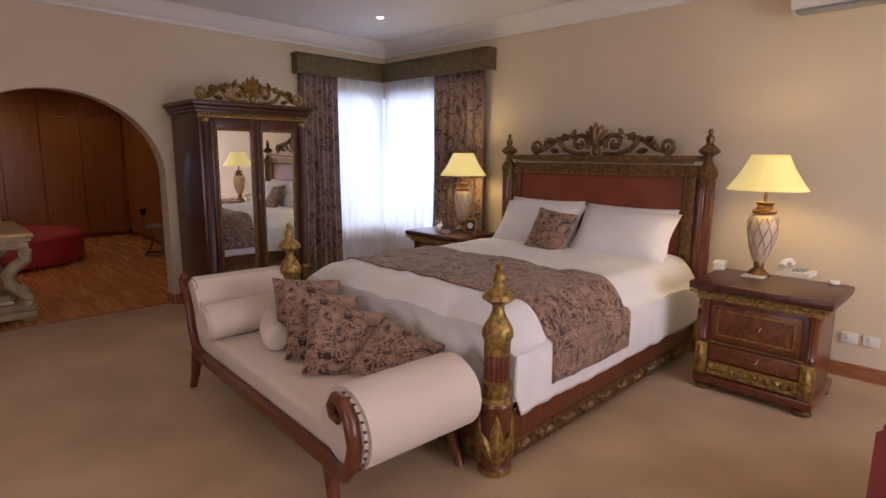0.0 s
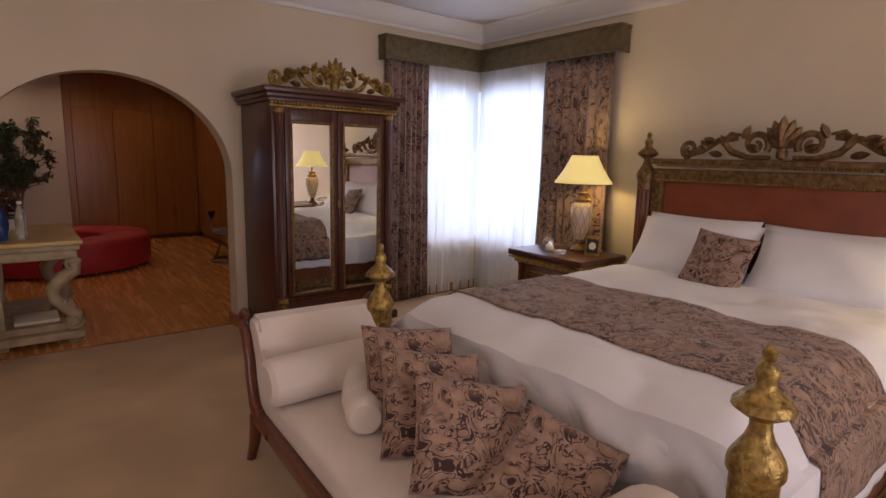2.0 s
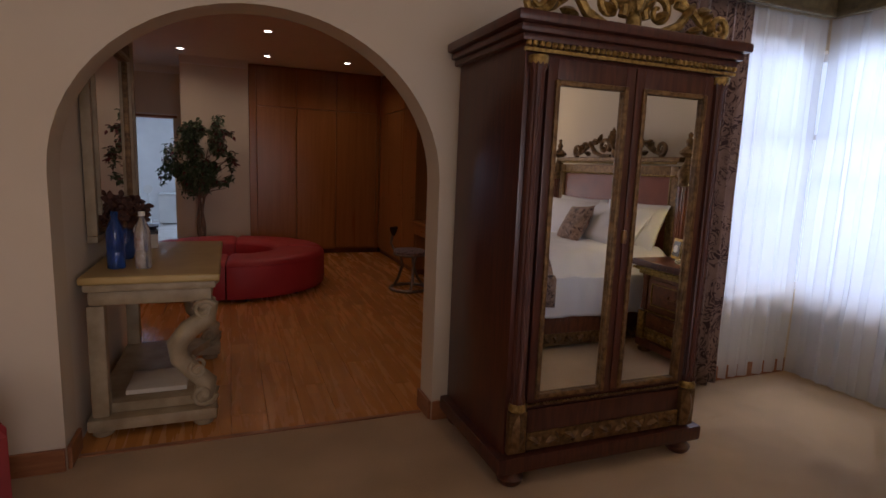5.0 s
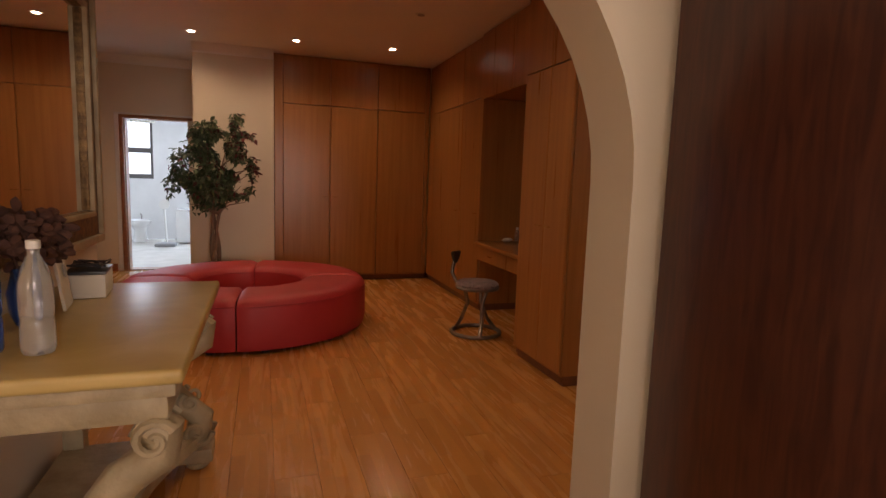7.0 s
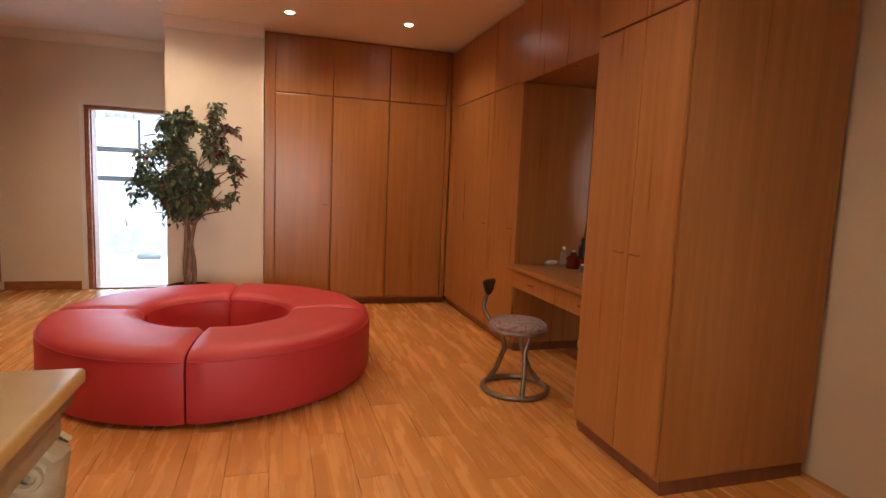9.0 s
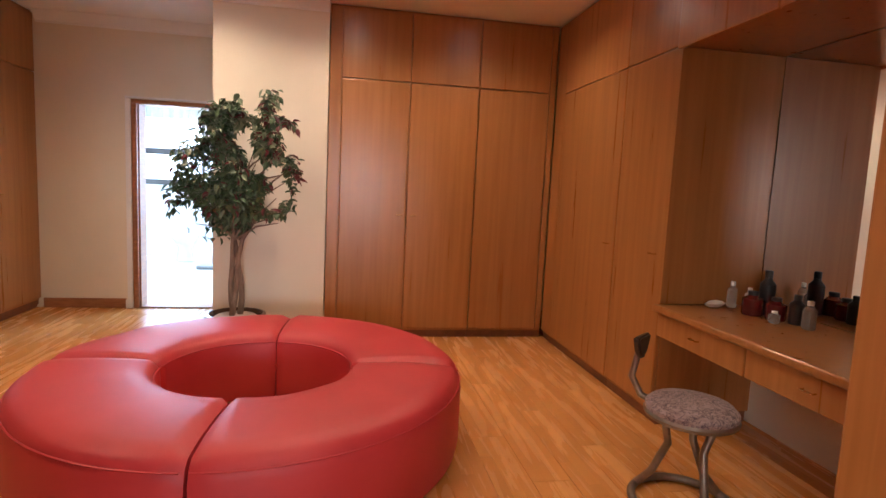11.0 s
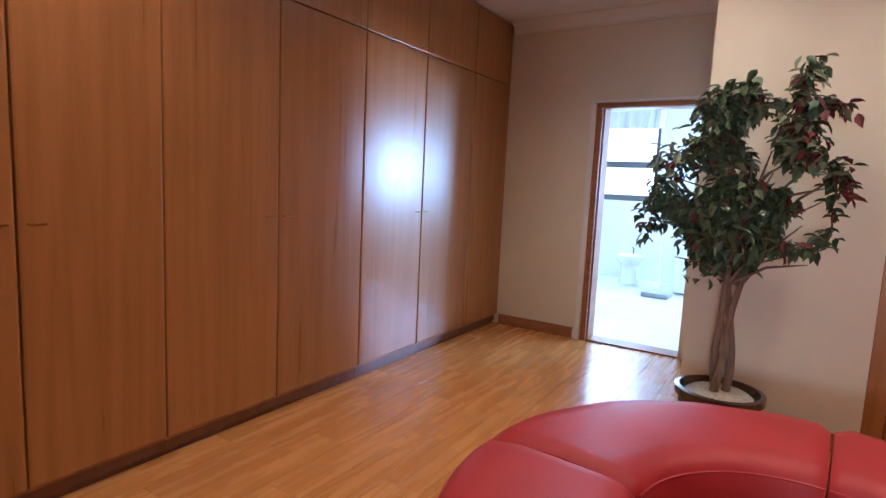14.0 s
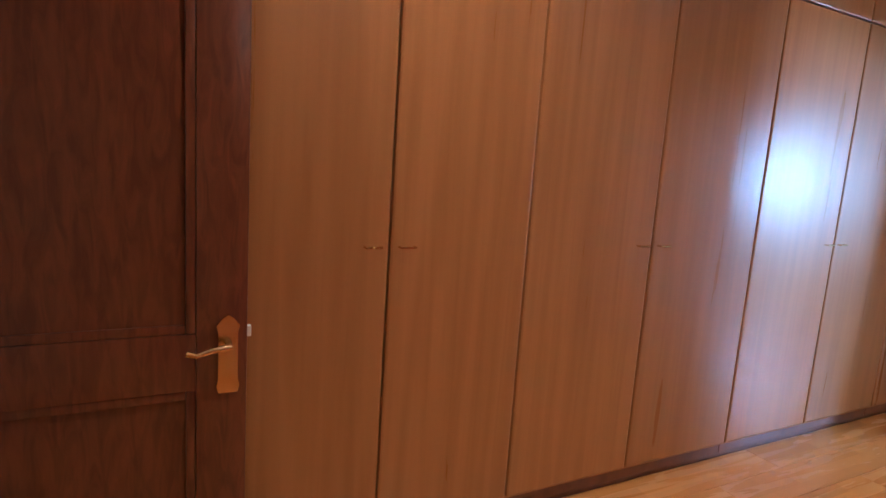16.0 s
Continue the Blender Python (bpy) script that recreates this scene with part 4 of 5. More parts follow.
# ---- chaise longue ----
def chaise():
    e = thing("chaise_longue", pose(1.28, 2.12, 0, 0, 0, -3.0), "cream upholstered chaise longue with red mahogany scroll frame", "chaise")
    L, W = 1.92, 0.70
    # scroll arm outlines: far end tall, near end a full roll
    part("seat_cushion", box(0.015, W - 0.015, 0.10, L - 0.10, 0.29, 0.42, 0.04, 4), M_UPHOL, e)
    near = [(0.20 * math.cos(a) * 0.98, 0.44 + 0.185 * math.sin(a)) for a in np.linspace(0, 2 * math.pi, 25)[:-1]]
    g = extrude([(y + 0.02, z) for y, z in near], W - 0.03, None, "x", 0.015)
    bmesh.ops.bevel(g, geom=[ed for ed in g.edges if len(ed.link_faces) == 2 and max(len(f.verts) for f in ed.link_faces) > 8], offset=0.02, segments=2, affect="EDGES")
    part("near_roll", g, M_UPHOL, e, "large rolled arm in cream cloth")
    prof = [(L - 0.14, 0.30), (L - 0.15, 0.50), (L - 0.10, 0.62), (L - 0.06, 0.70), (L - 0.02, 0.755), (L + 0.05, 0.765), (L + 0.10, 0.73), (L + 0.09, 0.67), (L + 0.04, 0.62), (L + 0.01, 0.52), (L - 0.01, 0.30)]
    g = extrude(prof, W - 0.03, None, "x", 0.015)
    bmesh.ops.bevel(g, geom=[ed for ed in g.edges if max(len(f.verts) for f in ed.link_faces) > 8], offset=0.02, segments=2, affect="EDGES")
    part("backrest", g, M_UPHOL, e, "scrolled backrest in cream cloth")
    for x in (0.0, W):
        part("side_rail", box(x - 0.025, x + 0.025, 0.10, L - 0.02, 0.235, 0.30, 0.01), M_REDWOOD, e)
        sp = [(x, 0.16, 0.27), (x, 0.10, 0.255), (x, 0.02, 0.245), (x, -0.08, 0.26), (x, -0.16, 0.33), (x, -0.19, 0.43), (x, -0.15, 0.54), (x, -0.07, 0.60), (x, 0.0, 0.60), (x, 0.04, 0.56), (x, 0.03, 0.51), (x, -0.015, 0.50), (x, -0.03, 0.53)]
        s = 1 if x else -1
        if not x:
            part("near_scroll", tube([(x + s * 0.012, 0.035 + (p[1] - 0.02) * 0.72, 0.43 + (p[2] - 0.43) * 0.95) for p in sp], [0.03, 0.034, 0.036, 0.036, 0.034, 0.032, 0.032, 0.032, 0.03, 0.028, 0.024, 0.02, 0.014], 10), M_REDWOOD, e, "carved scroll end")
        fp = [(L - 0.30, 0.265), (L - 0.16, 0.27), (L - 0.06, 0.33), (L - 0.01, 0.45), (L + 0.01, 0.56), (L + 0.06, 0.66), (L + 0.11, 0.70), (L + 0.12, 0.74), (L + 0.08, 0.775), (L + 0.04, 0.76)]
        part("far_scroll", tube([(x + s * 0.008, p[0], p[1]) for p in fp], [0.028, 0.03, 0.03, 0.028, 0.026, 0.026, 0.026, 0.026, 0.022, 0.015], 10), M_REDWOOD, e, "carved scroll end")
        for k in range(14):
            a = 1.7 + k * 0.22
            g = lathe([(0.0, -0.007), (0.008, -0.003), (0.008, 0.003), (0, 0.007)], 8, None, (0.012, 0.02 + 0.188 * math.cos(a), 0.44 + 0.178 * math.sin(a)))
            if not x:
                part("nail_head", g, M_BRONZE, e)
        for y, k in ((0.10, -1), (L - 0.06, 1)):
            part("leg", tube([(x, y, 0.27), (x + s * 0.004, y + k * 0.01, 0.20), (x + s * 0.01, y + k * 0.035, 0.10), (x + s * 0.014, y + k * 0.075, 0.015), (x + s * 0.014, y + k * 0.08, 0.0)], [0.038, 0.034, 0.028, 0.024, 0.026], 10), M_REDWOOD, e)
    g = tube([(W - 0.01, 0.5, 0.36), (W, 0.75, 0.47), (W, 1.05, 0.56), (W, 1.35, 0.60), (W, 1.65, 0.62), (W - 0.005, L - 0.02, 0.64)], [0.02, 0.03, 0.034, 0.034, 0.03, 0.025], 10)
    part("back_rail", g, M_REDWOOD, e, "curved mahogany back rail")
    part("back_panel", extrude([(0.45, 0.3), (0.75, 0.45), (1.05, 0.54), (1.35, 0.58), (L - 0.1, 0.61), (L - 0.1, 0.3)], 0.02, None, "x", W - 0.012), M_UPHOL, e)
    return e


chaise()


def bolster(m, length, r, label):
    b = lathe([(0.0, -length / 2), (r * 0.75, -length / 2), (r * 0.95, -length / 2 + 0.02), (r, -length / 2 + 0.06), (r * 1.02, 0), (r, length / 2 - 0.06), (r * 0.95, length / 2 - 0.02), (r * 0.75, length / 2), (0, length / 2)], 22)
    moved(b, Matrix.Rotation(radians(90), 4, "Y"))
    ob = link_mesh("bolster", b, M_UPHOL)
    ob.matrix_world = m
    return tagged(ob, label, "bolster", "chaise bolsters")


bolster(pose(1.64, 3.73, 0.535, 0, 0, 1), 0.62, 0.115, "long cream bolster against the chaise backrest")
bolster(pose(1.70, 3.50, 0.50, 0, 0, 60), 0.32, 0.085, "short cream bolster lying on the chaise")
bolster(pose(1.64, 3.36, 0.50, 0, 0, 62), 0.30, 0.085, "short cream bolster lying on the chaise")
for x, y, z, rx, ry, rz, w in ((1.85, 3.30, 0.60, -32, 8, -12, 0.46), (1.80, 3.07, 0.575, -42, 10, -20, 0.46), (1.78, 2.80, 0.55, -50, 12, -28, 0.47), (1.90, 2.50, 0.51, -58, 18, -64, 0.40)):
    pillow("throw_cushion", pose(x, y, z, rx, ry, rz), w, w, 0.13, M_PAISLEY, "brown paisley cushion piled on the cream chaise", "cushion", "paisley cushions")


# ---- red armchairs ----
def armchair(m):
    e = thing("armchair", m, "red upholstered armchair with rounded arms", "armchair", "red armchairs")
    part("seat", box(-0.30, 0.30, -0.36, 0.30, 0.2, 0.45, 0.05, 3), M_REDVEL, e)
    for s in (-1, 1):
        g = extrude([(-0.40, 0.08), (0.38, 0.08), (0.38, 0.70), (0.25, 0.68), (0.0, 0.60), (-0.3, 0.52), (-0.40, 0.44)], 0.12, None, "x", s * 0.36 - 0.06)
        bmesh.ops.bevel(g, geom=g.edges[:], offset=0.03, segments=2, affect="EDGES")
        part("arm", g, M_REDVEL, e)
    part("backrest", box(-0.30, 0.30, 0.26, 0.40, 0.2, 0.80, 0.05, 3), M_REDVEL, e)
    for x in (-0.34, 0.34):
        for y in (-0.34, 0.32):
            part("leg", lathe([(0.018, 0), (0.028, 0.09)], 10, None, (x, y, 0)), M_MAHOG, e)
    return e


ac = armchair(pose(-0.36, 5.72, 0, 0, 0, 60))
copy_thing(ac, pose(2.94, -0.02, 0, 0, 0, 128))

# ---- curtains ----
def drape(name, p0, p1, z0, z1, folds, amp, material, label, category, flare=0.0, thick=0.006, seed=0.0):
    p0, p1 = Vector((*p0, 0)), Vector((*p1, 0))
    d = p1 - p0
    n = Vector((-d.y, d.x, 0)).normalized()

    def fn(u, v):
        ph = u * folds * 2 * math.pi + 0.9 * math.sin(3 * u * math.pi + seed)
        a = amp * (0.75 + 0.35 * math.sin(u * 17 + seed)) * (0.55 + 0.45 * v)
        uu = u + 0.012 * math.sin(ph * 2) + flare * (v ** 2) * (u - 0.5) + 0.010 * noise.noise(Vector((u * 6, v * 3, seed)))
        p = p0 + d * uu + n * (a * math.sin(ph) + 0.012 * noise.noise(Vector((u * 9, v * 4, seed))))
        return (p.x, p.y, z1 + (z0 - z1) * v)
    ob = link_mesh(name, sheet(fn, int(folds * 12), 22), material)
    if thick:
        so = ob.modifiers.new("thickness", "SOLIDIFY")
        so.thickness = thick
    return tagged(ob, label, category)


drape("curtain", (3.57, 6.262), (4.10, 6.262), 0.02, 2.54, 7, 0.036, M_CURTAIN, "brown floral curtain gathered beside the window", "curtain", 0.12, seed=1)
drape("curtain", (4.835, 5.30), (4.835, 4.45), 0.02, 2.54, 8, 0.04, M_CURTAIN, "brown floral curtain gathered beside the bed", "curtain", 0.15, seed=2)
drape("sheer_curtain", (4.03, 6.30), (4.86, 6.30), 0.02, 2.55, 7, 0.022, M_SHEER, "translucent white voile curtain over the window", "sheer curtain", 0.0, 0, 3)
drape("sheer_curtain", (4.87, 6.27), (4.87, 5.05), 0.02, 2.55, 9, 0.03, M_SHEER, "translucent white voile curtain over the window", "sheer curtain", 0.0, 0, 4)
e = thing("pelmet", pose(0, 0, 0), "olive brown moulded pelmet around the window corner", "pelmet")
for n_, q in (("north_board", (3.51, 4.78, 6.19, 6.21)), ("east_board", (4.76, 4.78, 4.37, 6.19))):
    g = box(*q, 2.53, 2.74, 0.004)
    if n_ == "north_board":
        box(3.50, 4.78, 6.175, 6.32, 2.74, 2.765, 0.006, bm=g)
        box(3.51, 4.77, 6.178, 6.19, 2.53, 2.56, 0.004, bm=g)
        box(3.51, 3.53, 6.21, 6.32, 2.53, 2.74, bm=g)
    else:
        box(4.745, 4.91, 4.36, 6.175, 2.74, 2.765, 0.006, bm=g)
        box(4.748, 4.76, 4.37, 6.178, 2.53, 2.56, 0.004, bm=g)
        box(4.78, 4.91, 4.37, 4.39, 2.53, 2.74, bm=g)
    part(n_, g, M_PELMET, e, "moulded board")

# ---- wall fittings ----
e = thing("air_conditioner", pose(EX - 0.004, 1.50, 2.62, 0, 0, -90), "white wall-mounted air conditioner", "air conditioner")
part("body", extrude([(0, 0.02), (-0.05, 0.0), (-0.17, 0.02), (-0.21, 0.09), (-0.20, 0.26), (-0.16, 0.29), (0, 0.29)], 0.95, None, "x", 0), M_PLASTIC, e)
part("vane", box(0.03, 0.92, -0.195, -0.06, -0.006, 0.006, 0.003), M_GREYP, e)
for k in range(4):
    part("grille_slat", box(0.03, 0.92, -0.216, -0.206, 0.10 + 0.035 * k, 0.112 + 0.035 * k, 0.002), M_PLASTIC, e)
for y in (0.93, 0.80):
    e = thing("wall_socket", pose(EX - 0.004, y, 0.30, 0, 0, -90), "white plastic wall socket", "socket", "wall sockets")
    part("plate", box(-0.05, 0.05, -0.012, 0, -0.04, 0.04, 0.005), M_PLASTIC, e)
    part("switch", box(-0.015, 0.005, -0.018, -0.012, 0.0, 0.02, 0.002), M_PLASTIC, e)


def downlight(x, y, z, power, lit=True, color=(1, 0.74, 0.46)):
    e = thing("downlight", pose(x, y, z), "recessed ceiling downlight" + (", lit" if lit else ", unlit"), "downlight", "ceiling downlights")
    part("ring", lathe([(0.035, -0.004), (0.052, -0.006), (0.055, 0.0), (0.035, 0.0)], 20), M_PLASTIC, e)
    part("lens", lathe([(0.033, -0.008), (0.033, -0.002)], 16), M_DOWN if lit else M_GREYP, e)
    if lit:
        spot("downlight_beam", x, y, z - 0.02, power, color)


downlight(3.92, 5.16, CZ, 24)
downlight(1.2, 2.2, CZ, 24)
# added downlight, never in view, to lighten the carpet on the left
downlight(-0.4, 4.5, CZ, 26)
downlight(2.6, -0.6, CZ, 24)
for x, y, lit in ((-0.6, 11.65, 1), (0.40, 11.6, 1), (1.46, 11.53, 1), (2.52, 11.44, 1), (1.38, 10.0, 1), (2.46, 10.05, 0), (-0.75, 9.6, 1), (1.9, 7.9, 1)):
    downlight(x, y, DZ, 25 if y < 9.8 else 15, lit)

# ---- console and mirror ----
def console(m):
    """x away from the wall, y along it, origin at the wall corner."""
    e = thing("console_table", m, "limed carved console table with ochre marble top", "console table")
    D, L = 0.62, 1.24
    part("top", box(-0.0, D + 0.02, 0.0, L, 0.815, 0.855, 0.014, 3), M_STONETOP, e, "polished ochre marble slab")
    g = box(0.015, D, 0.02, L - 0.02, 0.775, 0.815, 0.012)
    box(0.03, D - 0.02, 0.04, L - 0.04, 0.70, 0.775, 0.02, bm=g)
    part("apron", g, M_STONE, e)
    for y in (0.05, L - 0.13):
        part("back_post", box(0.02, 0.10, y, y + 0.08, 0.11, 0.70, 0.012), M_STONE, e)
        pts = [(D - 0.10, 0.70), (D - 0.04, 0.66), (D - 0.05, 0.60), (D - 0.14, 0.54), (D - 0.20, 0.46), (D - 0.19, 0.38), (D - 0.12, 0.30), (D - 0.06, 0.24), (D - 0.07, 0.17), (D - 0.12, 0.13)]
        g = tube([(p[0], y + 0.04, p[1]) for p in pts], [0.05, 0.055, 0.055, 0.055, 0.055, 0.05, 0.05, 0.055, 0.055, 0.04], 10)
        for cx, cz, r, a, t in ((D - 0.06, 0.655, 0.055, 0.5, 1.3), (D - 0.075, 0.185, 0.065, 0.0, -1.4), (D - 0.10, 0.33, 0.045, 2.0, 1.2)):
            for yy in (y - 0.012, y + 0.092):
                tube([(p[0], yy, p[2]) for p in spiral(cx, cz, r, 0.01, a, t, 16)], [0.014 - 0.0004 * k for k in range(17)], 6, g)
        part("scroll_leg", g, M_STONE, e, "carved S-scroll leg")
        part("base_block", box(0.0, D - 0.01, y - 0.03, y + 0.11, 0.045, 0.11, 0.014), M_STONE, e)
        for x in (0.06, D - 0.08):
            part("bun_foot", lathe([(0.035, 0), (0.05, 0.012), (0.05, 0.03), (0.035, 0.045)], 14, None, (x, y + 0.04, 0)), M_STONE, e)
    n = 12
    edge = [(D - 0.05 - 0.17 * math.sin(math.pi * k / n), 0.1 + (L - 0.2) * k / n) for k in range(n + 1)]
    part("shelf", extrude([(0.02, 0.1)] + edge + [(0.02, L - 0.1)], 0.05, None, "z", 0.112), M_STONE, e, "curved lower shelf")
    return e


console(pose(0.268, 6.56, 0.0))
e = thing("wall_mirror", pose(0.243, 6.93, 0.98), "large wall mirror in a wide bronzed frame", "mirror")
ML, MH = 1.50, 1.30
g = bmesh.new()
for q in ((0, ML, 0, 0.16), (0, ML, MH - 0.16, MH), (0, 0.16, 0.16, MH - 0.16), (ML - 0.16, ML, 0.16, MH - 0.16)):
    box(0.002, 0.035, q[0], q[1], q[2], q[3], 0.01, bm=g)
part("frame", g, M_GOLDDARK, e)
g = bmesh.new()
for q in ((-0.01, ML + 0.01, -0.01, 0.03), (-0.01, ML + 0.01, MH - 0.03, MH + 0.01), (-0.01, 0.03, 0.03, MH - 0.03), (ML - 0.03, ML + 0.01, 0.03, MH - 0.03),
          (0.13, ML - 0.13, 0.13, 0.155), (0.13, ML - 0.13, MH - 0.155, MH - 0.13), (0.13, 0.155, 0.155, MH - 0.155), (ML - 0.155, ML - 0.13, 0.155, MH - 0.155)):
    box(0.004, 0.055, q[0], q[1], q[2], q[3], 0.008, bm=g)
part("moulding", g, M_STONE, e, "pale raised mouldings")
part("glass", box(0.004, 0.014, 0.15, ML - 0.15, 0.15, MH - 0.15), M_MIRROR, e, "mirror glass", smooth=False)


def bottle(m, material, label, h=0.27, r=0.036, cap=M_PLASTIC):
    e = thing("bottle", m, label, "bottle", "bottles on the console")
    part("body", lathe([(r * 0.9, 0), (r, 0.01), (r, h * 0.28), (r * 0.92, h * 0.32), (r, h * 0.36), (r, h * 0.62), (r * 0.75, h * 0.76), (r * 0.36, h * 0.88), (r * 0.36, h * 0.93)], 18), material, e)
    part("cap", lathe([(r * 0.42, h * 0.93), (r * 0.42, h), (r * 0.3, h * 1.005)], 14), cap, e)
    return e


bottle(pose(0.40, 6.80, 0.857), M_BLUE, "blue glass bottle on the console", 0.30, 0.044, M_BLUE)
bottle(pose(0.53, 6.78, 0.857), M_CLEAR, "clear plastic water bottle on the console", 0.30, 0.040)
e = thing("dried_flowers", pose(0.40, 7.10, 0.857), "bunch of dark dried flowers in a blue vase", "flowers")
part("vase", lathe([(0.035, 0), (0.05, 0.04), (0.055, 0.1), (0.04, 0.16), (0.045, 0.18)], 16), M_BLUE, e)
g, rg = bmesh.new(), random.Random(5)
for k in range(150):
    a, r_, z = rg.uniform(0, 6.28), 0.11 * math.sqrt(rg.random()), rg.uniform(0.2, 0.36)
    q = bmesh.new()
    leaf_blade(q, 0, 0, rg.uniform(0, 6.28), rg.uniform(0.03, 0.05), 0.014, 0, 0.008)
    merge(g, moved(q, pose(r_ * math.cos(a), r_ * math.sin(a), z, rg.uniform(-80, 80), rg.uniform(-60, 60), rg.uniform(0, 360))))
part("petals", g, M_DRIED, e)
g = bmesh.new()
for k in range(9):
    a = k * 0.7
    tube([(0.01 * math.cos(a), 0.01 * math.sin(a), 0.1), (0.05 * math.cos(a), 0.05 * math.sin(a), 0.28)], 0.003, 5, g)
part("stems", g, M_DRIED, e)
e = thing("paper_bag", pose(0.44, 7.33, 0.857, 0, 0, 8), "cream paper card standing on the console", "card")
part("sheet", moved(box(-0.005, 0.005, -0.075, 0.075, 0, 0.19, 0.002), pose(0, 0, 0, 0, -8, 0)), M_PAPER, e)
part("emblem", moved(lathe([(0.024, 0), (0.024, 0.003)], 14), pose(-0.008, 0, 0.13, 0, 82, 0)), M_GREYP, e)
e = thing("gift_box", pose(0.45, 7.56, 0.857, 0, 0, 6), "small dark box with a clear front", "box")
part("body", box(-0.065, 0.065, -0.10, 0.10, 0, 0.09, 0.004), M_PAPER, e)
part("edging", box(-0.068, 0.068, -0.103, 0.103, 0.091, 0.103, 0.003), M_BLACK, e)
g, rg = bmesh.new(), random.Random(3)
for k in range(5):
    tube([(0.06 * math.sin(k + j * 1.1), 0.07 * math.cos(k * 1.7 + j * 0.9), 0.109 + 0.02 * rg.random()) for j in range(8)], 0.004, 5, g)
tg = tagged(link_mesh("cable", g, M_BLACK), "tangled black cable on top of a box", "cable")
tg.matrix_world = pose(0.45, 7.56, 0.857)
tagged(link_mesh("paper_sheet", box(0.42, 0.72, 6.75, 7.05, 0.164, 0.19, 0.004), M_PAPER), "papers lying on the lower console shelf", "papers")


# ---- fitted wardrobes ----
def bar_handle(parent, x, z, k=0.055):
    g = tube([(x - k / 2, 0.0, z), (x - k / 2, -0.02, z), (x + k / 2, -0.02, z), (x + k / 2, 0.0, z)], 0.004, 6)
    part("handle", g, M_BRASS, parent, "small brass bar handle")


def wardrobe(m, width, doors, depth, split, top, kick=0.10, handle_z=1.12, body0=0.0, label=""):
    """x along the front, y into the wall. doors: (x0, x1, x of the handle or None)."""
    e = thing("wardrobe", m, label or "fitted cherry veneer wardrobe with tall flush doors", "wardrobe", "fitted wardrobes")
    part("carcass", box(body0, width, 0.026, depth, kick - 0.02, top), M_VENEER, e)
    part("plinth", box(body0, width, 0.045, depth - 0.02, 0.002, kick - 0.018), M_KICK, e)
    part("plinth_strip", box(body0, width, 0.028, 0.05, 0.03, kick - 0.004, 0.006), M_KICK, e)
    for x0, x1 in ((body0, doors[0][0]), (doors[-1][1], width)):
        if x1 - x0 > 0.04:
            part("filler_strip", box(x0 + 0.003, x1 - 0.003, 0.004, 0.025, kick, top - 0.02, 0.004), M_VENEER, e)
    for x0, x1, hx in doors:
        d = part("door", box(x0 + 0.003, x1 - 0.003, 0.0, 0.024, kick, split - 0.003, 0.010), M_VENEER, e)
        if hx is not None:
            bar_handle(d, hx, handle_z)
        d = part("top_door", box(x0 + 0.003, x1 - 0.003, 0.0, 0.024, split + 0.003, top - 0.02, 0.007), M_VENEER, e)
    return e


LJ = [8.92, 9.47, 10.02, 10.66, 11.34, 12.01, 12.71]
for i in range(0, 6, 2):
    y0, y1, y2 = LJ[i], LJ[i + 1], LJ[i + 2]
    wardrobe(pose(-1.52, y0, 0, 0, 0, 90), y2 - y0, [(0, y1 - y0, y1 - y0 - 0.06), (y1 - y0, y2 - y0, y1 - y0 + 0.06)], 0.6, 2.26, DZ - 0.004)
wardrobe(pose(-1.52, 12.712, 0, 0, 0, 90), 0.66, [(0, 0.66, 0.06)], 0.6, 2.26, DZ - 0.004)
wardrobe(pose(-1.52, 8.12, 0, 0, 0, 90), 0.797, [(0, 0.40, None), (0.40, 0.797, None)], 0.6, 2.26, DZ - 0.004)
wardrobe(pose(1.24, 12.24, 0), 1.28, [(0.10, 0.68, 0.62), (0.68, 1.28, 0.74)], 1.1, 2.23, DZ - 0.004, 0.09, 1.10)
wardrobe(pose(2.522, 12.24, 0), 0.70, [(0.0, 0.64, None)], 1.1, 2.23, DZ - 0.004, 0.09, 1.10)
wardrobe(pose(3.22, 12.235, 0, 0, 0, -90), 1.285, [(0.22, 1.285, 1.18)], 0.66, 2.20, DZ - 0.004, 0.09, 1.02)
wardrobe(pose(3.22, 10.948, 0, 0, 0, -90), 0.60, [(0.0, 0.60, 0.49)], 0.66, 2.20, DZ - 0.004, 0.09, 1.02)
wardrobe(pose(2.96, 8.885, 0, 0, 0, -90), 0.69, [(0.0, 0.385, 0.325), (0.385, 0.69, 0.445)], 0.89, 2.14, DZ - 0.004, 0.09, 1.06, label="fitted cherry veneer wardrobe ending in a plain side panel")
# dressing table niche
e = thing("vanity_unit", pose(0, 0, 0), "built-in cherry veneer vanity with two drawers and mirror", "vanity")
part("worktop", box(3.17, 3.86, 8.892, 10.343, 0.70, 0.74, 0.014, 3), M_VENEER, e)
for y0, y1 in ((8.905, 9.615), (9.625, 10.335)):
    d = part("drawer", box(3.21, 3.235, y0, y1, 0.555, 0.695, 0.005), M_VENEER, e)
    g = tube([(3.21, (y0 + y1) / 2 - 0.03, 0.625), (3.19, (y0 + y1) / 2 - 0.03, 0.625), (3.19, (y0 + y1) / 2 + 0.03, 0.625), (3.21, (y0 + y1) / 2 + 0.03, 0.625)], 0.004, 6)
    part("handle", g, M_BRASS, d, "small brass bar handle")
part("drawer_box", box(3.236, 3.86, 8.905, 10.335, 0.56, 0.699), M_VENEER, e)
part("top_cabinet", box(3.21, 3.86, 8.892, 10.343, 2.19, DZ - 0.004), M_VENEER, e)
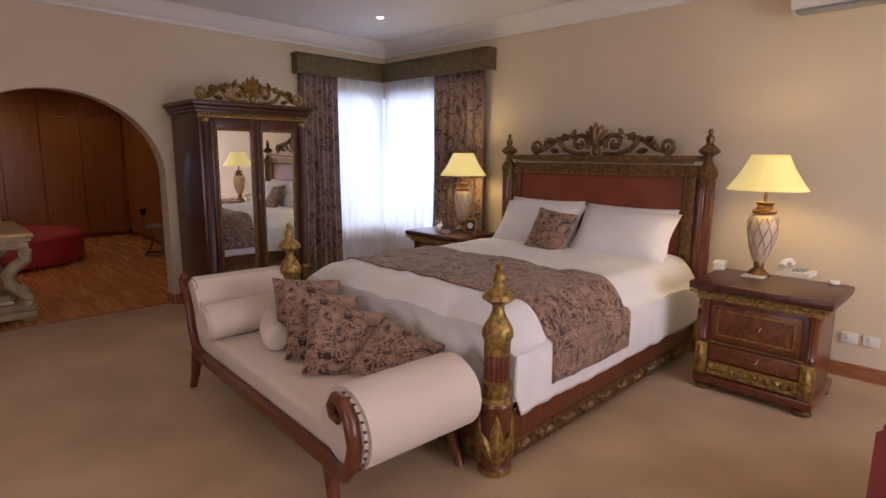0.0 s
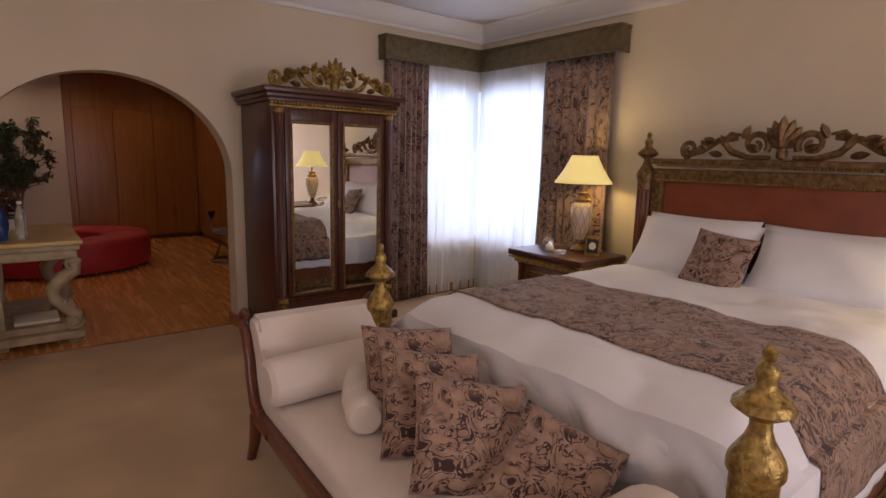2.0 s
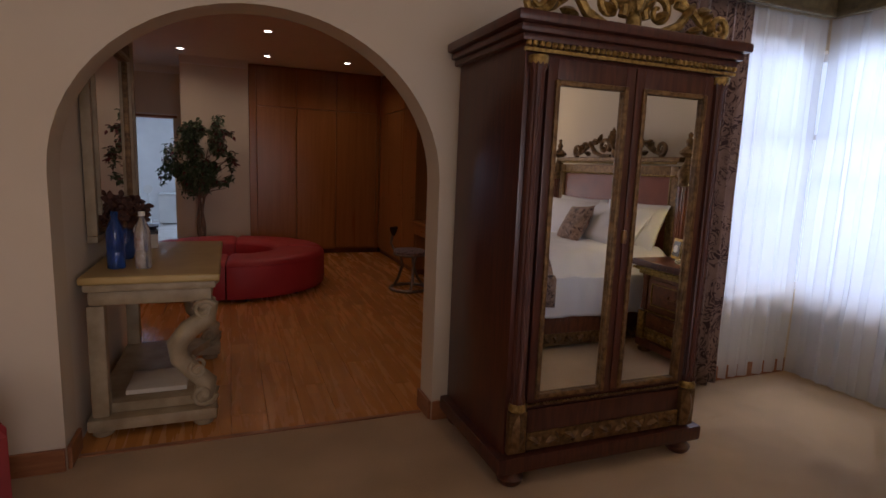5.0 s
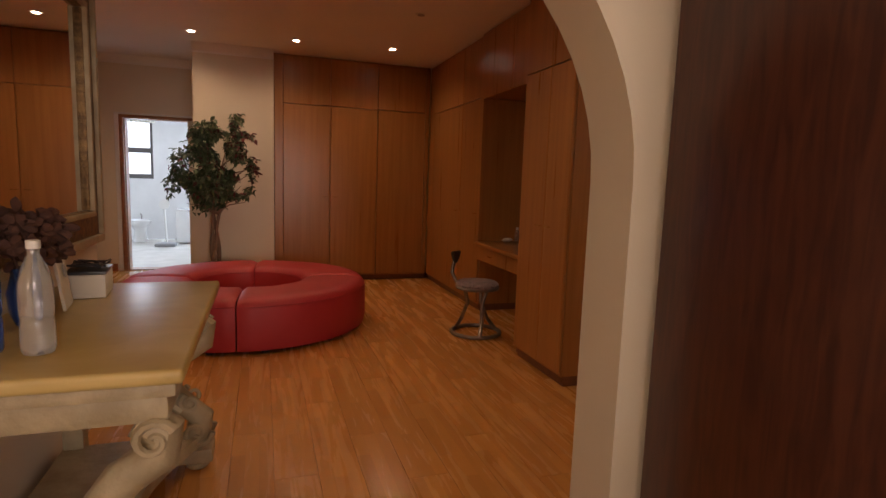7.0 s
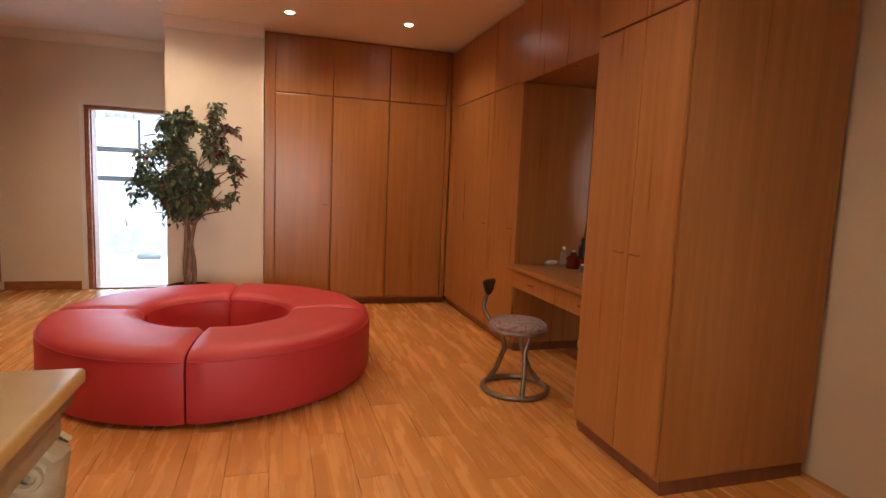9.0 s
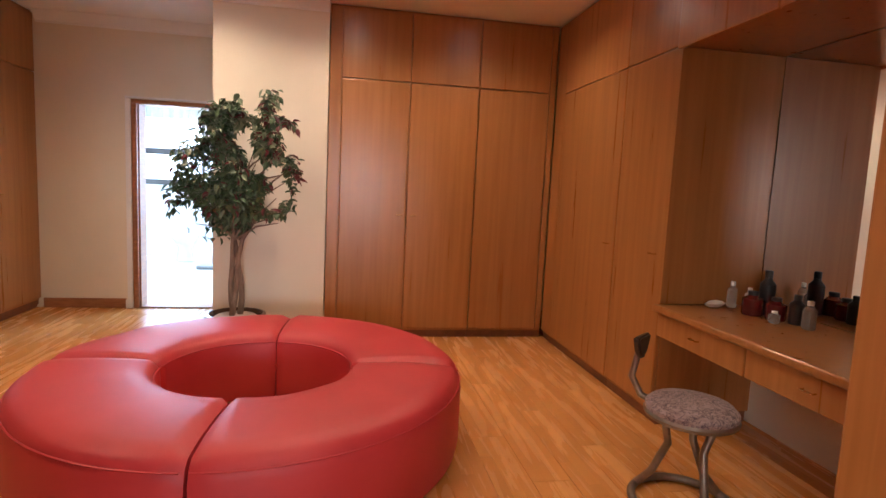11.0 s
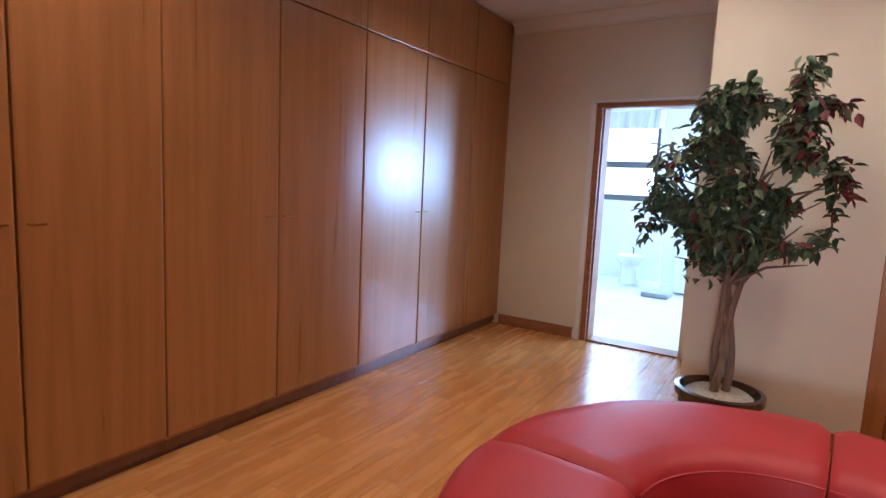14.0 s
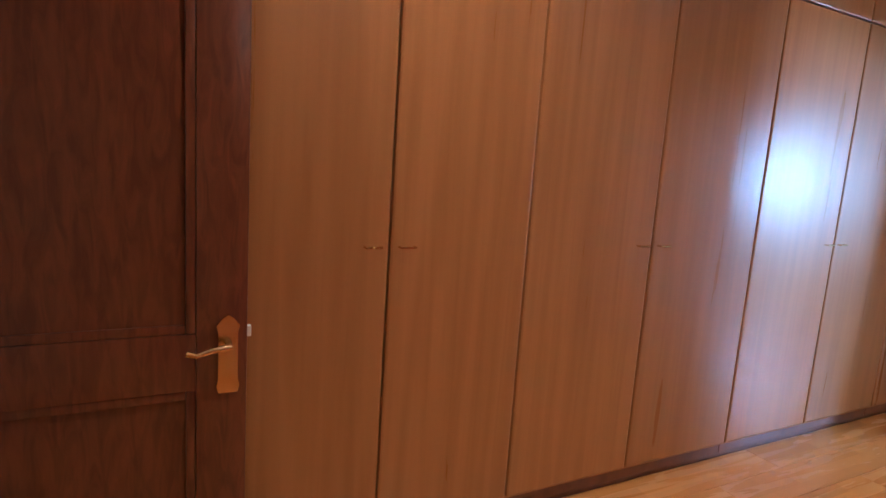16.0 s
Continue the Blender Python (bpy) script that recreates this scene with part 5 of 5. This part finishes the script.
for y0, y1 in ((8.895, 9.612), (9.618, 10.34)):
    part("top_door", box(3.185, 3.209, y0, y1, 2.17, DZ - 0.024, 0.007), M_VENEER, e)
part("back_mirror", box(3.855, 3.862, 8.912, 10.325, 0.745, 2.185), M_MIRROR, e, "mirror at the back of the niche", smooth=False)
part("niche_side", box(3.21, 3.85, 10.325, 10.343, 0.745, 2.185), M_VENEER, e)
part("niche_side", box(3.0, 3.85, 8.889, 8.907, 0.745, 2.185), M_VENEER, e)


def jar(name, x, y, r, h, material, label, cap=None):
    e = thing(name, pose(x, y + 0.33, 0.742), label + " standing on the vanity top", "bottle" if h > 0.07 else "jar", "toiletries on the vanity")
    part("body", lathe([(r * 0.9, 0), (r, 0.008), (r, h * 0.7), (r * 0.5, h * 0.8), (r * 0.45, h * 0.84)], 14), material, e)
    part("cap", lathe([(r * 0.5, h * 0.845), (r * 0.5, h), (r * 0.4, h * 1.01)], 12), cap or M_BLACK, e)
    return e


M_AMBER = mat("dark_red_glass", (0.10, 0.012, 0.012), 0.15, coat=0.4)
for q in (("spray_bottle", 3.62, 9.93, 0.026, 0.15, M_CLEAR, "clear spray bottle", M_PLASTIC), ("lotion_bottle", 3.66, 9.84, 0.026, 0.13, M_PLASTIC, "white lotion bottle", M_PLASTIC),
          ("perfume_bottle", 3.60, 9.74, 0.055, 0.13, M_AMBER, "dark red bottle", M_BLACK), ("perfume_bottle", 3.64, 9.62, 0.05, 0.12, M_AMBER, "dark red bottle", M_BLACK),
          ("cream_jar", 3.58, 9.56, 0.028, 0.06, M_CLEAR, "small clear jar", M_PLASTIC), ("hair_brush_pot", 3.70, 9.76, 0.04, 0.24, M_BLACK, "tall black container", M_BLACK),
          ("perfume_bottle", 3.68, 9.53, 0.035, 0.15, M_BLACK, "black bottle", M_BLACK), ("perfume_bottle", 3.66, 9.43, 0.032, 0.14, M_CLEAR, "clear glass bottle", M_PLASTIC)):
    jar(*q)
tagged(link_mesh("tissue", cushion_mesh(0.10, 0.07, 0.04, 6), M_PLASTIC), "crumpled white tissue on the vanity", "tissue").matrix_world = pose(3.50, 10.24, 0.765, 80, 0, 20)


# ---- ottoman ----
def ottoman(m):
    e = thing("round_ottoman", m, "large ring-shaped red leather ottoman in four sections", "ottoman")
    R, r, h = 1.05, 0.47, 0.425
    prof = [(r + 0.01, 0.03), (r, 0.08), (r, h - 0.07), (r + 0.015, h - 0.03), (r + 0.05, h - 0.004), (r + 0.13, h + 0.004), ((R + r) / 2, h + 0.010), (R - 0.13, h + 0.004), (R - 0.05, h - 0.006), (R - 0.015, h - 0.035), (R, h - 0.09), (R, 0.08), (R - 0.01, 0.03)]
    for q in range(4):
        a0 = radians(-4 + 90 * q) + 0.006
        a1 = a0 + math.pi / 2 - 0.012
        g, n = bmesh.new(), 30
        rows = []
        for k in range(n + 1):
            t = k / n
            a = a0 + (a1 - a0) * t
            ed = min(t, 1 - t) * (a1 - a0)
            sink = 0.022 * max(0.0, 1 - ed / 0.035) ** 2
            row = []
            for pr, pz in prof:
                wr = 0.006 * noise.noise(Vector((math.cos(a) * pr * 5, math.sin(a) * pr * 5, q))) if pz > 0.3 else 0
                z = pz - (sink if pz > 0.3 else 0) + wr
                k2 = pr + (sink * 0.5 if pr < 0.6 else -sink * 0.5 if pr > 0.9 else 0)
                row.append(g.verts.new((k2 * math.cos(a), k2 * math.sin(a), z)))
            rows.append(row)
        for p0, p1 in zip(rows, rows[1:]):
            for i in range(len(prof)):
                j = (i + 1) % len(prof)
                g.faces.new((p0[i], p0[j], p1[j], p1[i]))
        g.faces.new(rows[0])
        g.faces.new(rows[-1][::-1])
        s = part("section", g, M_RED, e)
        g = bmesh.new()
        tube([((R - 0.006) * math.cos(a), (R - 0.006) * math.sin(a), h - 0.055) for a in np.linspace(a0 + 0.01, a1 - 0.01, 24)], 0.005, 6, g)
        tube([((r + 0.006) * math.cos(a), (r + 0.006) * math.sin(a), h - 0.05) for a in np.linspace(a0 + 0.01, a1 - 0.01, 18)], 0.005, 6, g)
        part("piping", g, M_RED, s)
        for k in range(3):
            a = a0 + 0.2 + k * 0.58
            for rr in (r + 0.08, R - 0.08):
                part("foot", lathe([(0.03, 0.0), (0.03, 0.04)], 10, None, (rr * math.cos(a), rr * math.sin(a), 0)), M_BLACK, s)
    return e


ottoman(pose(0.98, 10.34, 0.004))


# ---- stool ----
def vanity_stool(m):
    e = thing("vanity_stool", m, "tubular metal stool with low back and floral seat", "stool")
    part("base_ring", tube([(0.215 * math.cos(a), 0.215 * math.sin(a), 0.02) for a in np.linspace(0, 2 * math.pi, 33)], 0.018, 10), M_STEEL, e)
    for a in (2.2, 4.5, 0.2):
        part("leg", tube([(0.215 * math.cos(a), 0.215 * math.sin(a), 0.02), (0.14 * math.cos(a + 0.2), 0.14 * math.sin(a + 0.2), 0.12), (0.08 * math.cos(a + 0.5), 0.08 * math.sin(a + 0.5), 0.28), (0.11 * math.cos(a + 0.7), 0.11 * math.sin(a + 0.7), 0.41)], 0.017, 10), M_STEEL, e)
    part("seat", lathe([(0.0, 0.42), (0.17, 0.42), (0.19, 0.435), (0.19, 0.455), (0.17, 0.475), (0.09, 0.488), (0.0, 0.49)], 28), M_SEATCLOTH, e, "dark floral padded seat")
    part("seat_rim", lathe([(0.14, 0.405), (0.19, 0.41), (0.196, 0.425), (0.19, 0.437)], 28), M_STEEL, e)
    part("back_stem", tube([(-0.05, 0.12, 0.41), (-0.13, 0.19, 0.44), (-0.165, 0.22, 0.52), (-0.15, 0.21, 0.62), (-0.14, 0.20, 0.68)], 0.016, 10), M_STEEL, e)
    g = extrude([(-0.07, 0.70), (0.07, 0.70), (0.075, 0.685), (0.045, 0.62), (0.0, 0.585), (-0.045, 0.62), (-0.075, 0.685)], 0.03, None, "y", -0.015)
    bmesh.ops.bevel(g, geom=g.edges[:], offset=0.008, segments=2, affect="EDGES")
    part("back_pad", moved(g, pose(-0.14, 0.20, 0.02, 0, 0, 40)), M_BLACK, e, "small dark back pad")
    return e


vanity_stool(pose(2.90, 9.53, 0.004))


# ---- potted ficus ----
def ficus(m):
    e = thing("potted_ficus", m, "ficus tree with braided trunks in a dark pot", "potted plant")
    part("pot", lathe([(0.14, 0), (0.16, 0.02), (0.20, 0.20), (0.205, 0.25), (0.225, 0.262), (0.225, 0.30), (0.20, 0.305), (0.185, 0.27), (0.0, 0.265)], 28), M_POT, e)
    part("gravel_bed", lathe([(0.18, 0.262), (0.15, 0.285), (0.07, 0.295), (0.0, 0.298)], 22), M_PEBBLE, e, "white pebbles")
    rg = random.Random(11)
    for k in range(3):
        a = k * 2.1
        pts = []
        for j in range(9):
            t = j / 8
            rr = 0.03 + 0.02 * math.sin(t * 6 + k) + 0.09 * max(0, t - 0.35)
            pts.append((rr * math.cos(a + t * 3.2), rr * math.sin(a + t * 3.2), 0.28 + t * 0.95))
        stem = part("trunk", tube(pts, [0.024 - 0.0016 * j for j in range(9)], 9), M_BARK, e)
        for j in range(5, 9):
            p = Vector(pts[j])
            for s in range(3):
                b_ = rg.uniform(0, 6.28)
                q = p + Vector((math.cos(b_) * rg.uniform(0.12, 0.40), math.sin(b_) * rg.uniform(0.1, 0.22), rg.uniform(0.05, 0.52)))
                mid = (p + q) / 2 + Vector((0, 0, 0.04))
                part("branch", tube([p, mid, q], [0.011, 0.007, 0.003], 6), M_BARK, stem)
    lobes = [(-0.20, 0.0, 1.45, 0.27, 0.26), (0.10, 0.0, 1.60, 0.27, 0.24), (0.28, 0.02, 1.72, 0.18, 0.13), (-0.30, 0.02, 1.22, 0.22, 0.22), (0.02, -0.05, 1.25, 0.28, 0.22),
             (0.24, 0.0, 1.20, 0.20, 0.15), (-0.14, 0.0, 1.02, 0.26, 0.15), (0.12, 0.0, 1.88, 0.15, 0.11), (-0.16, 0.0, 1.68, 0.24, 0.13), (0.16, 0.0, 1.97, 0.15, 0.10), (-0.08, 0.0, 1.82, 0.2, 0.12), (0.36, 0.0, 1.45, 0.10, 0.22), (0.05, 0, 1.45, 0.25, 0.25)]
    meshes = {"pale": bmesh.new(), "green": bmesh.new(), "red": bmesh.new()}

    def leaf(bm, p, yaw, pit, rol, L):
        m2 = Matrix.Translation(p) @ Euler((pit, rol, yaw)).to_matrix().to_4x4()
        w = L * 0.26
        pts = [(0, 0, 0), (w * 0.8, L * 0.25, 0.25 * w), (w, L * 0.5, 0.2 * w), (w * 0.5, L * 0.8, 0), (0, L, -L * 0.18), (-w * 0.5, L * 0.8, 0), (-w, L * 0.5, 0.2 * w), (-w * 0.8, L * 0.25, 0.25 * w), (0, L * 0.5, -0.1 * w)]
        v = [bm.verts.new(m2 @ Vector(q)) for q in pts]
        for i in range(8):
            bm.faces.new((v[i], v[(i + 1) % 8], v[8]))
    for cx, cy, cz, rx, rz in lobes:
        for k in range(int(800 * rx * rz / 0.05)):
            d = Vector((rg.gauss(0, 1), rg.gauss(0, 1), rg.gauss(0, 1))).normalized() * rg.random() ** 0.45
            p = Vector((cx + d.x * rx, max(-0.30, min(0.2, cy + d.y * rx * 0.8)), cz + d.z * rz))
            if noise.noise(p * 4.6) < -0.04:
                continue
            t = rg.random()
            # more pale leaves higher up: light on the crown put into colour
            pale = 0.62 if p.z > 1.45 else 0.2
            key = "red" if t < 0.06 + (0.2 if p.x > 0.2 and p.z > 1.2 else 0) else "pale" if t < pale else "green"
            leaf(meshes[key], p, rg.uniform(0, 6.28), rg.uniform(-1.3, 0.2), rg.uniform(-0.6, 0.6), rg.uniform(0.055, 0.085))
    for key, mm, lb in (("pale", M_LEAFP, "pale leaves, sunlight put into their colour"), ("green", M_LEAF, "dark green leaves"), ("red", M_LEAFR, "burgundy leaves")):
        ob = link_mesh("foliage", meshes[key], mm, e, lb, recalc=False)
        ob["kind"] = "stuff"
    return e


ficus(pose(0.58, 11.88, 0.004))


# ---- open panelled door ----
def panel_door(m):
    """x along the leaf from the hinge, facing -y."""
    e = thing("panelled_door", m, "dark red wood panelled door standing open, brass lever", "door")
    W, H = 0.80, 2.03
    g = box(0, 0.11, 0, 0.04, 0, H, 0.004)
    box(W - 0.13, W, 0, 0.04, 0, H, 0.004, bm=g)
    for z0, z1 in ((0, 0.2), (0.74, 0.90), (H - 0.13, H)):
        box(0.11, W - 0.13, 0.001, 0.039, z0, z1, 0.003, bm=g)
    part("frame", g, M_REDWOOD, e)
    for z0, z1 in ((0.2, 0.74), (0.90, H - 0.13)):
        part("panel", box(0.11, W - 0.13, 0.014, 0.028, z0, z1), M_REDWOOD, e)
        g = bmesh.new()
        for q in ((0.11, 0.135, z0, z1), (W - 0.155, W - 0.13, z0, z1)):
            box(q[0], q[1], 0.003, 0.016, q[2], q[3], 0.005, bm=g)
        for q in ((z0, z0 + 0.025), (z1 - 0.025, z1)):
            box(0.135, W - 0.155, 0.004, 0.016, q[0], q[1], 0.005, bm=g)
        part("moulding", g, M_REDWOOD, e)
    h = part("lock_plate", extrude([(W - 0.075, 0.78), (W - 0.025, 0.78), (W - 0.02, 0.80), (W - 0.025, 0.82), (W - 0.025, 0.95), (W - 0.02, 0.97), (W - 0.035, 0.99), (W - 0.05, 1.0), (W - 0.065, 0.99), (W - 0.08, 0.97), (W - 0.075, 0.95), (W - 0.075, 0.82), (W - 0.08, 0.80)], 0.008, None, "y", -0.009), M_BRASS, e, "ornate brass lock plate")
    part("lever", tube([(W - 0.05, -0.008, 0.92), (W - 0.05, -0.045, 0.92), (W - 0.09, -0.05, 0.918), (W - 0.13, -0.048, 0.905), (W - 0.155, -0.046, 0.912)], [0.011, 0.010, 0.009, 0.008, 0.009], 10), M_BRASS, h)
    at(h, 0, 0, -0.05)
    part("catch", box(W + 0.001, W + 0.012, 0.01, 0.03, 0.88, 0.91, 0.002), M_PLASTIC, e, "small white door catch")
    return e


panel_door(pose(-1.40, 8.215, 0.006, 0, 0, 90))
# bathroom fittings
e = thing("toilet", pose(-1.14, 16.85, 0), "white ceramic bidet on the bathroom floor", "bidet")
part("pedestal", lathe([(0.13, 0), (0.12, 0.05), (0.10, 0.2), (0.14, 0.3)], 20), M_TILE, e)
part("bowl", moved(lathe([(0.12, 0.28), (0.19, 0.36), (0.20, 0.42), (0.17, 0.425), (0.12, 0.34), (0.0, 0.32)], 24), Matrix.Diagonal((1, 1.3, 1, 1))), M_TILE, e)
part("tap", tube([(0, 0.2, 0.42), (0, 0.2, 0.5), (0, 0.12, 0.52)], 0.012, 8), M_STEEL, e)
e = thing("bathroom_scale", pose(-0.58, 16.1, 0), "blue-grey upright bathroom scale", "scale")
part("platform", box(-0.17, 0.17, -0.15, 0.15, 0.0, 0.06, 0.015), M_GREYP, e)
part("column", tube([(0, 0.1, 0.05), (-0.03, 0.12, 0.7)], 0.016, 8), M_PLASTIC, e)
part("dial_head", moved(lathe([(0.09, -0.015), (0.09, 0.015)], 18), pose(-0.03, 0.12, 0.75, 70)), M_PLASTIC, e)
e = thing("laundry_cabinet", pose(-0.25, 16.6, 0), "white low bathroom cabinet", "cabinet")
part("body", box(-0.2, 0.35, -0.2, 0.3, 0.03, 0.62, 0.01), M_TILE, e)
part("lid", box(-0.21, 0.36, -0.21, 0.31, 0.621, 0.65, 0.008), M_TILE, e)
drape("valance", (-2.0, 17.22), (-0.9, 17.22), 2.28, 2.75, 7, 0.04, M_PAPER, "swagged cream window valance", "valance", seed=6)

# ---- floor planks ----
structure("floor_dressing_base", box(DX0, DX1, 6.44, DY1, -0.12, -0.008), M_GAP, "underlay beneath the laminate planks", "floor")
deck = tagged(new("floor_dressing"), "golden laminate plank floor", "floor", kind="structure")
PW, PL = 0.193, 1.285


def plank_mesh(length):
    me = bpy.data.meshes.new("plank")
    g = bmesh.new()
    w, c = PW - 0.0006, 0.0008
    lo = [g.verts.new(p) for p in ((0, 0, 0), (w, 0, 0), (w, length - 0.0006, 0), (0, length - 0.0006, 0))]
    mi = [g.verts.new((v.co.x, v.co.y, 0.0095)) for v in lo]
    hi = [g.verts.new(p) for p in ((c, c, 0.0115), (w - c, c, 0.0115), (w - c, length - 0.0006 - c, 0.0115), (c, length - 0.0006 - c, 0.0115))]
    for p, q in ((lo, mi), (mi, hi)):
        for i in range(4):
            g.faces.new((p[i], p[(i + 1) % 4], q[(i + 1) % 4], q[i]))
    g.faces.new(hi)
    g.to_mesh(me)
    g.free()
    me.materials.append(M_PLANK)
    return me


full = plank_mesh(PL)
cut = {}
col = 0
x = -1.56
while x < 3.86:
    y = 6.442 - (PL * 0.37 * col) % PL
    while y < DY1:
        y0, y1 = max(y, 6.442), min(y + PL, DY1)
        if y1 - y0 > 0.03:
            L_ = round(y1 - y0, 3)
            me = full if abs(L_ - PL) < 0.002 else cut.setdefault(L_, plank_mesh(L_))
            ob = new("plank", me)
            ob.location = (x, y0, -0.0078)
            ob.parent = deck
        y += PL
    x += PW
    col += 1
structure("threshold_strip", box(0.262, 2.0, 6.425, 6.455, 0.0, 0.008, 0.003), M_TRIM, "thin strip between carpet and laminate", "threshold")
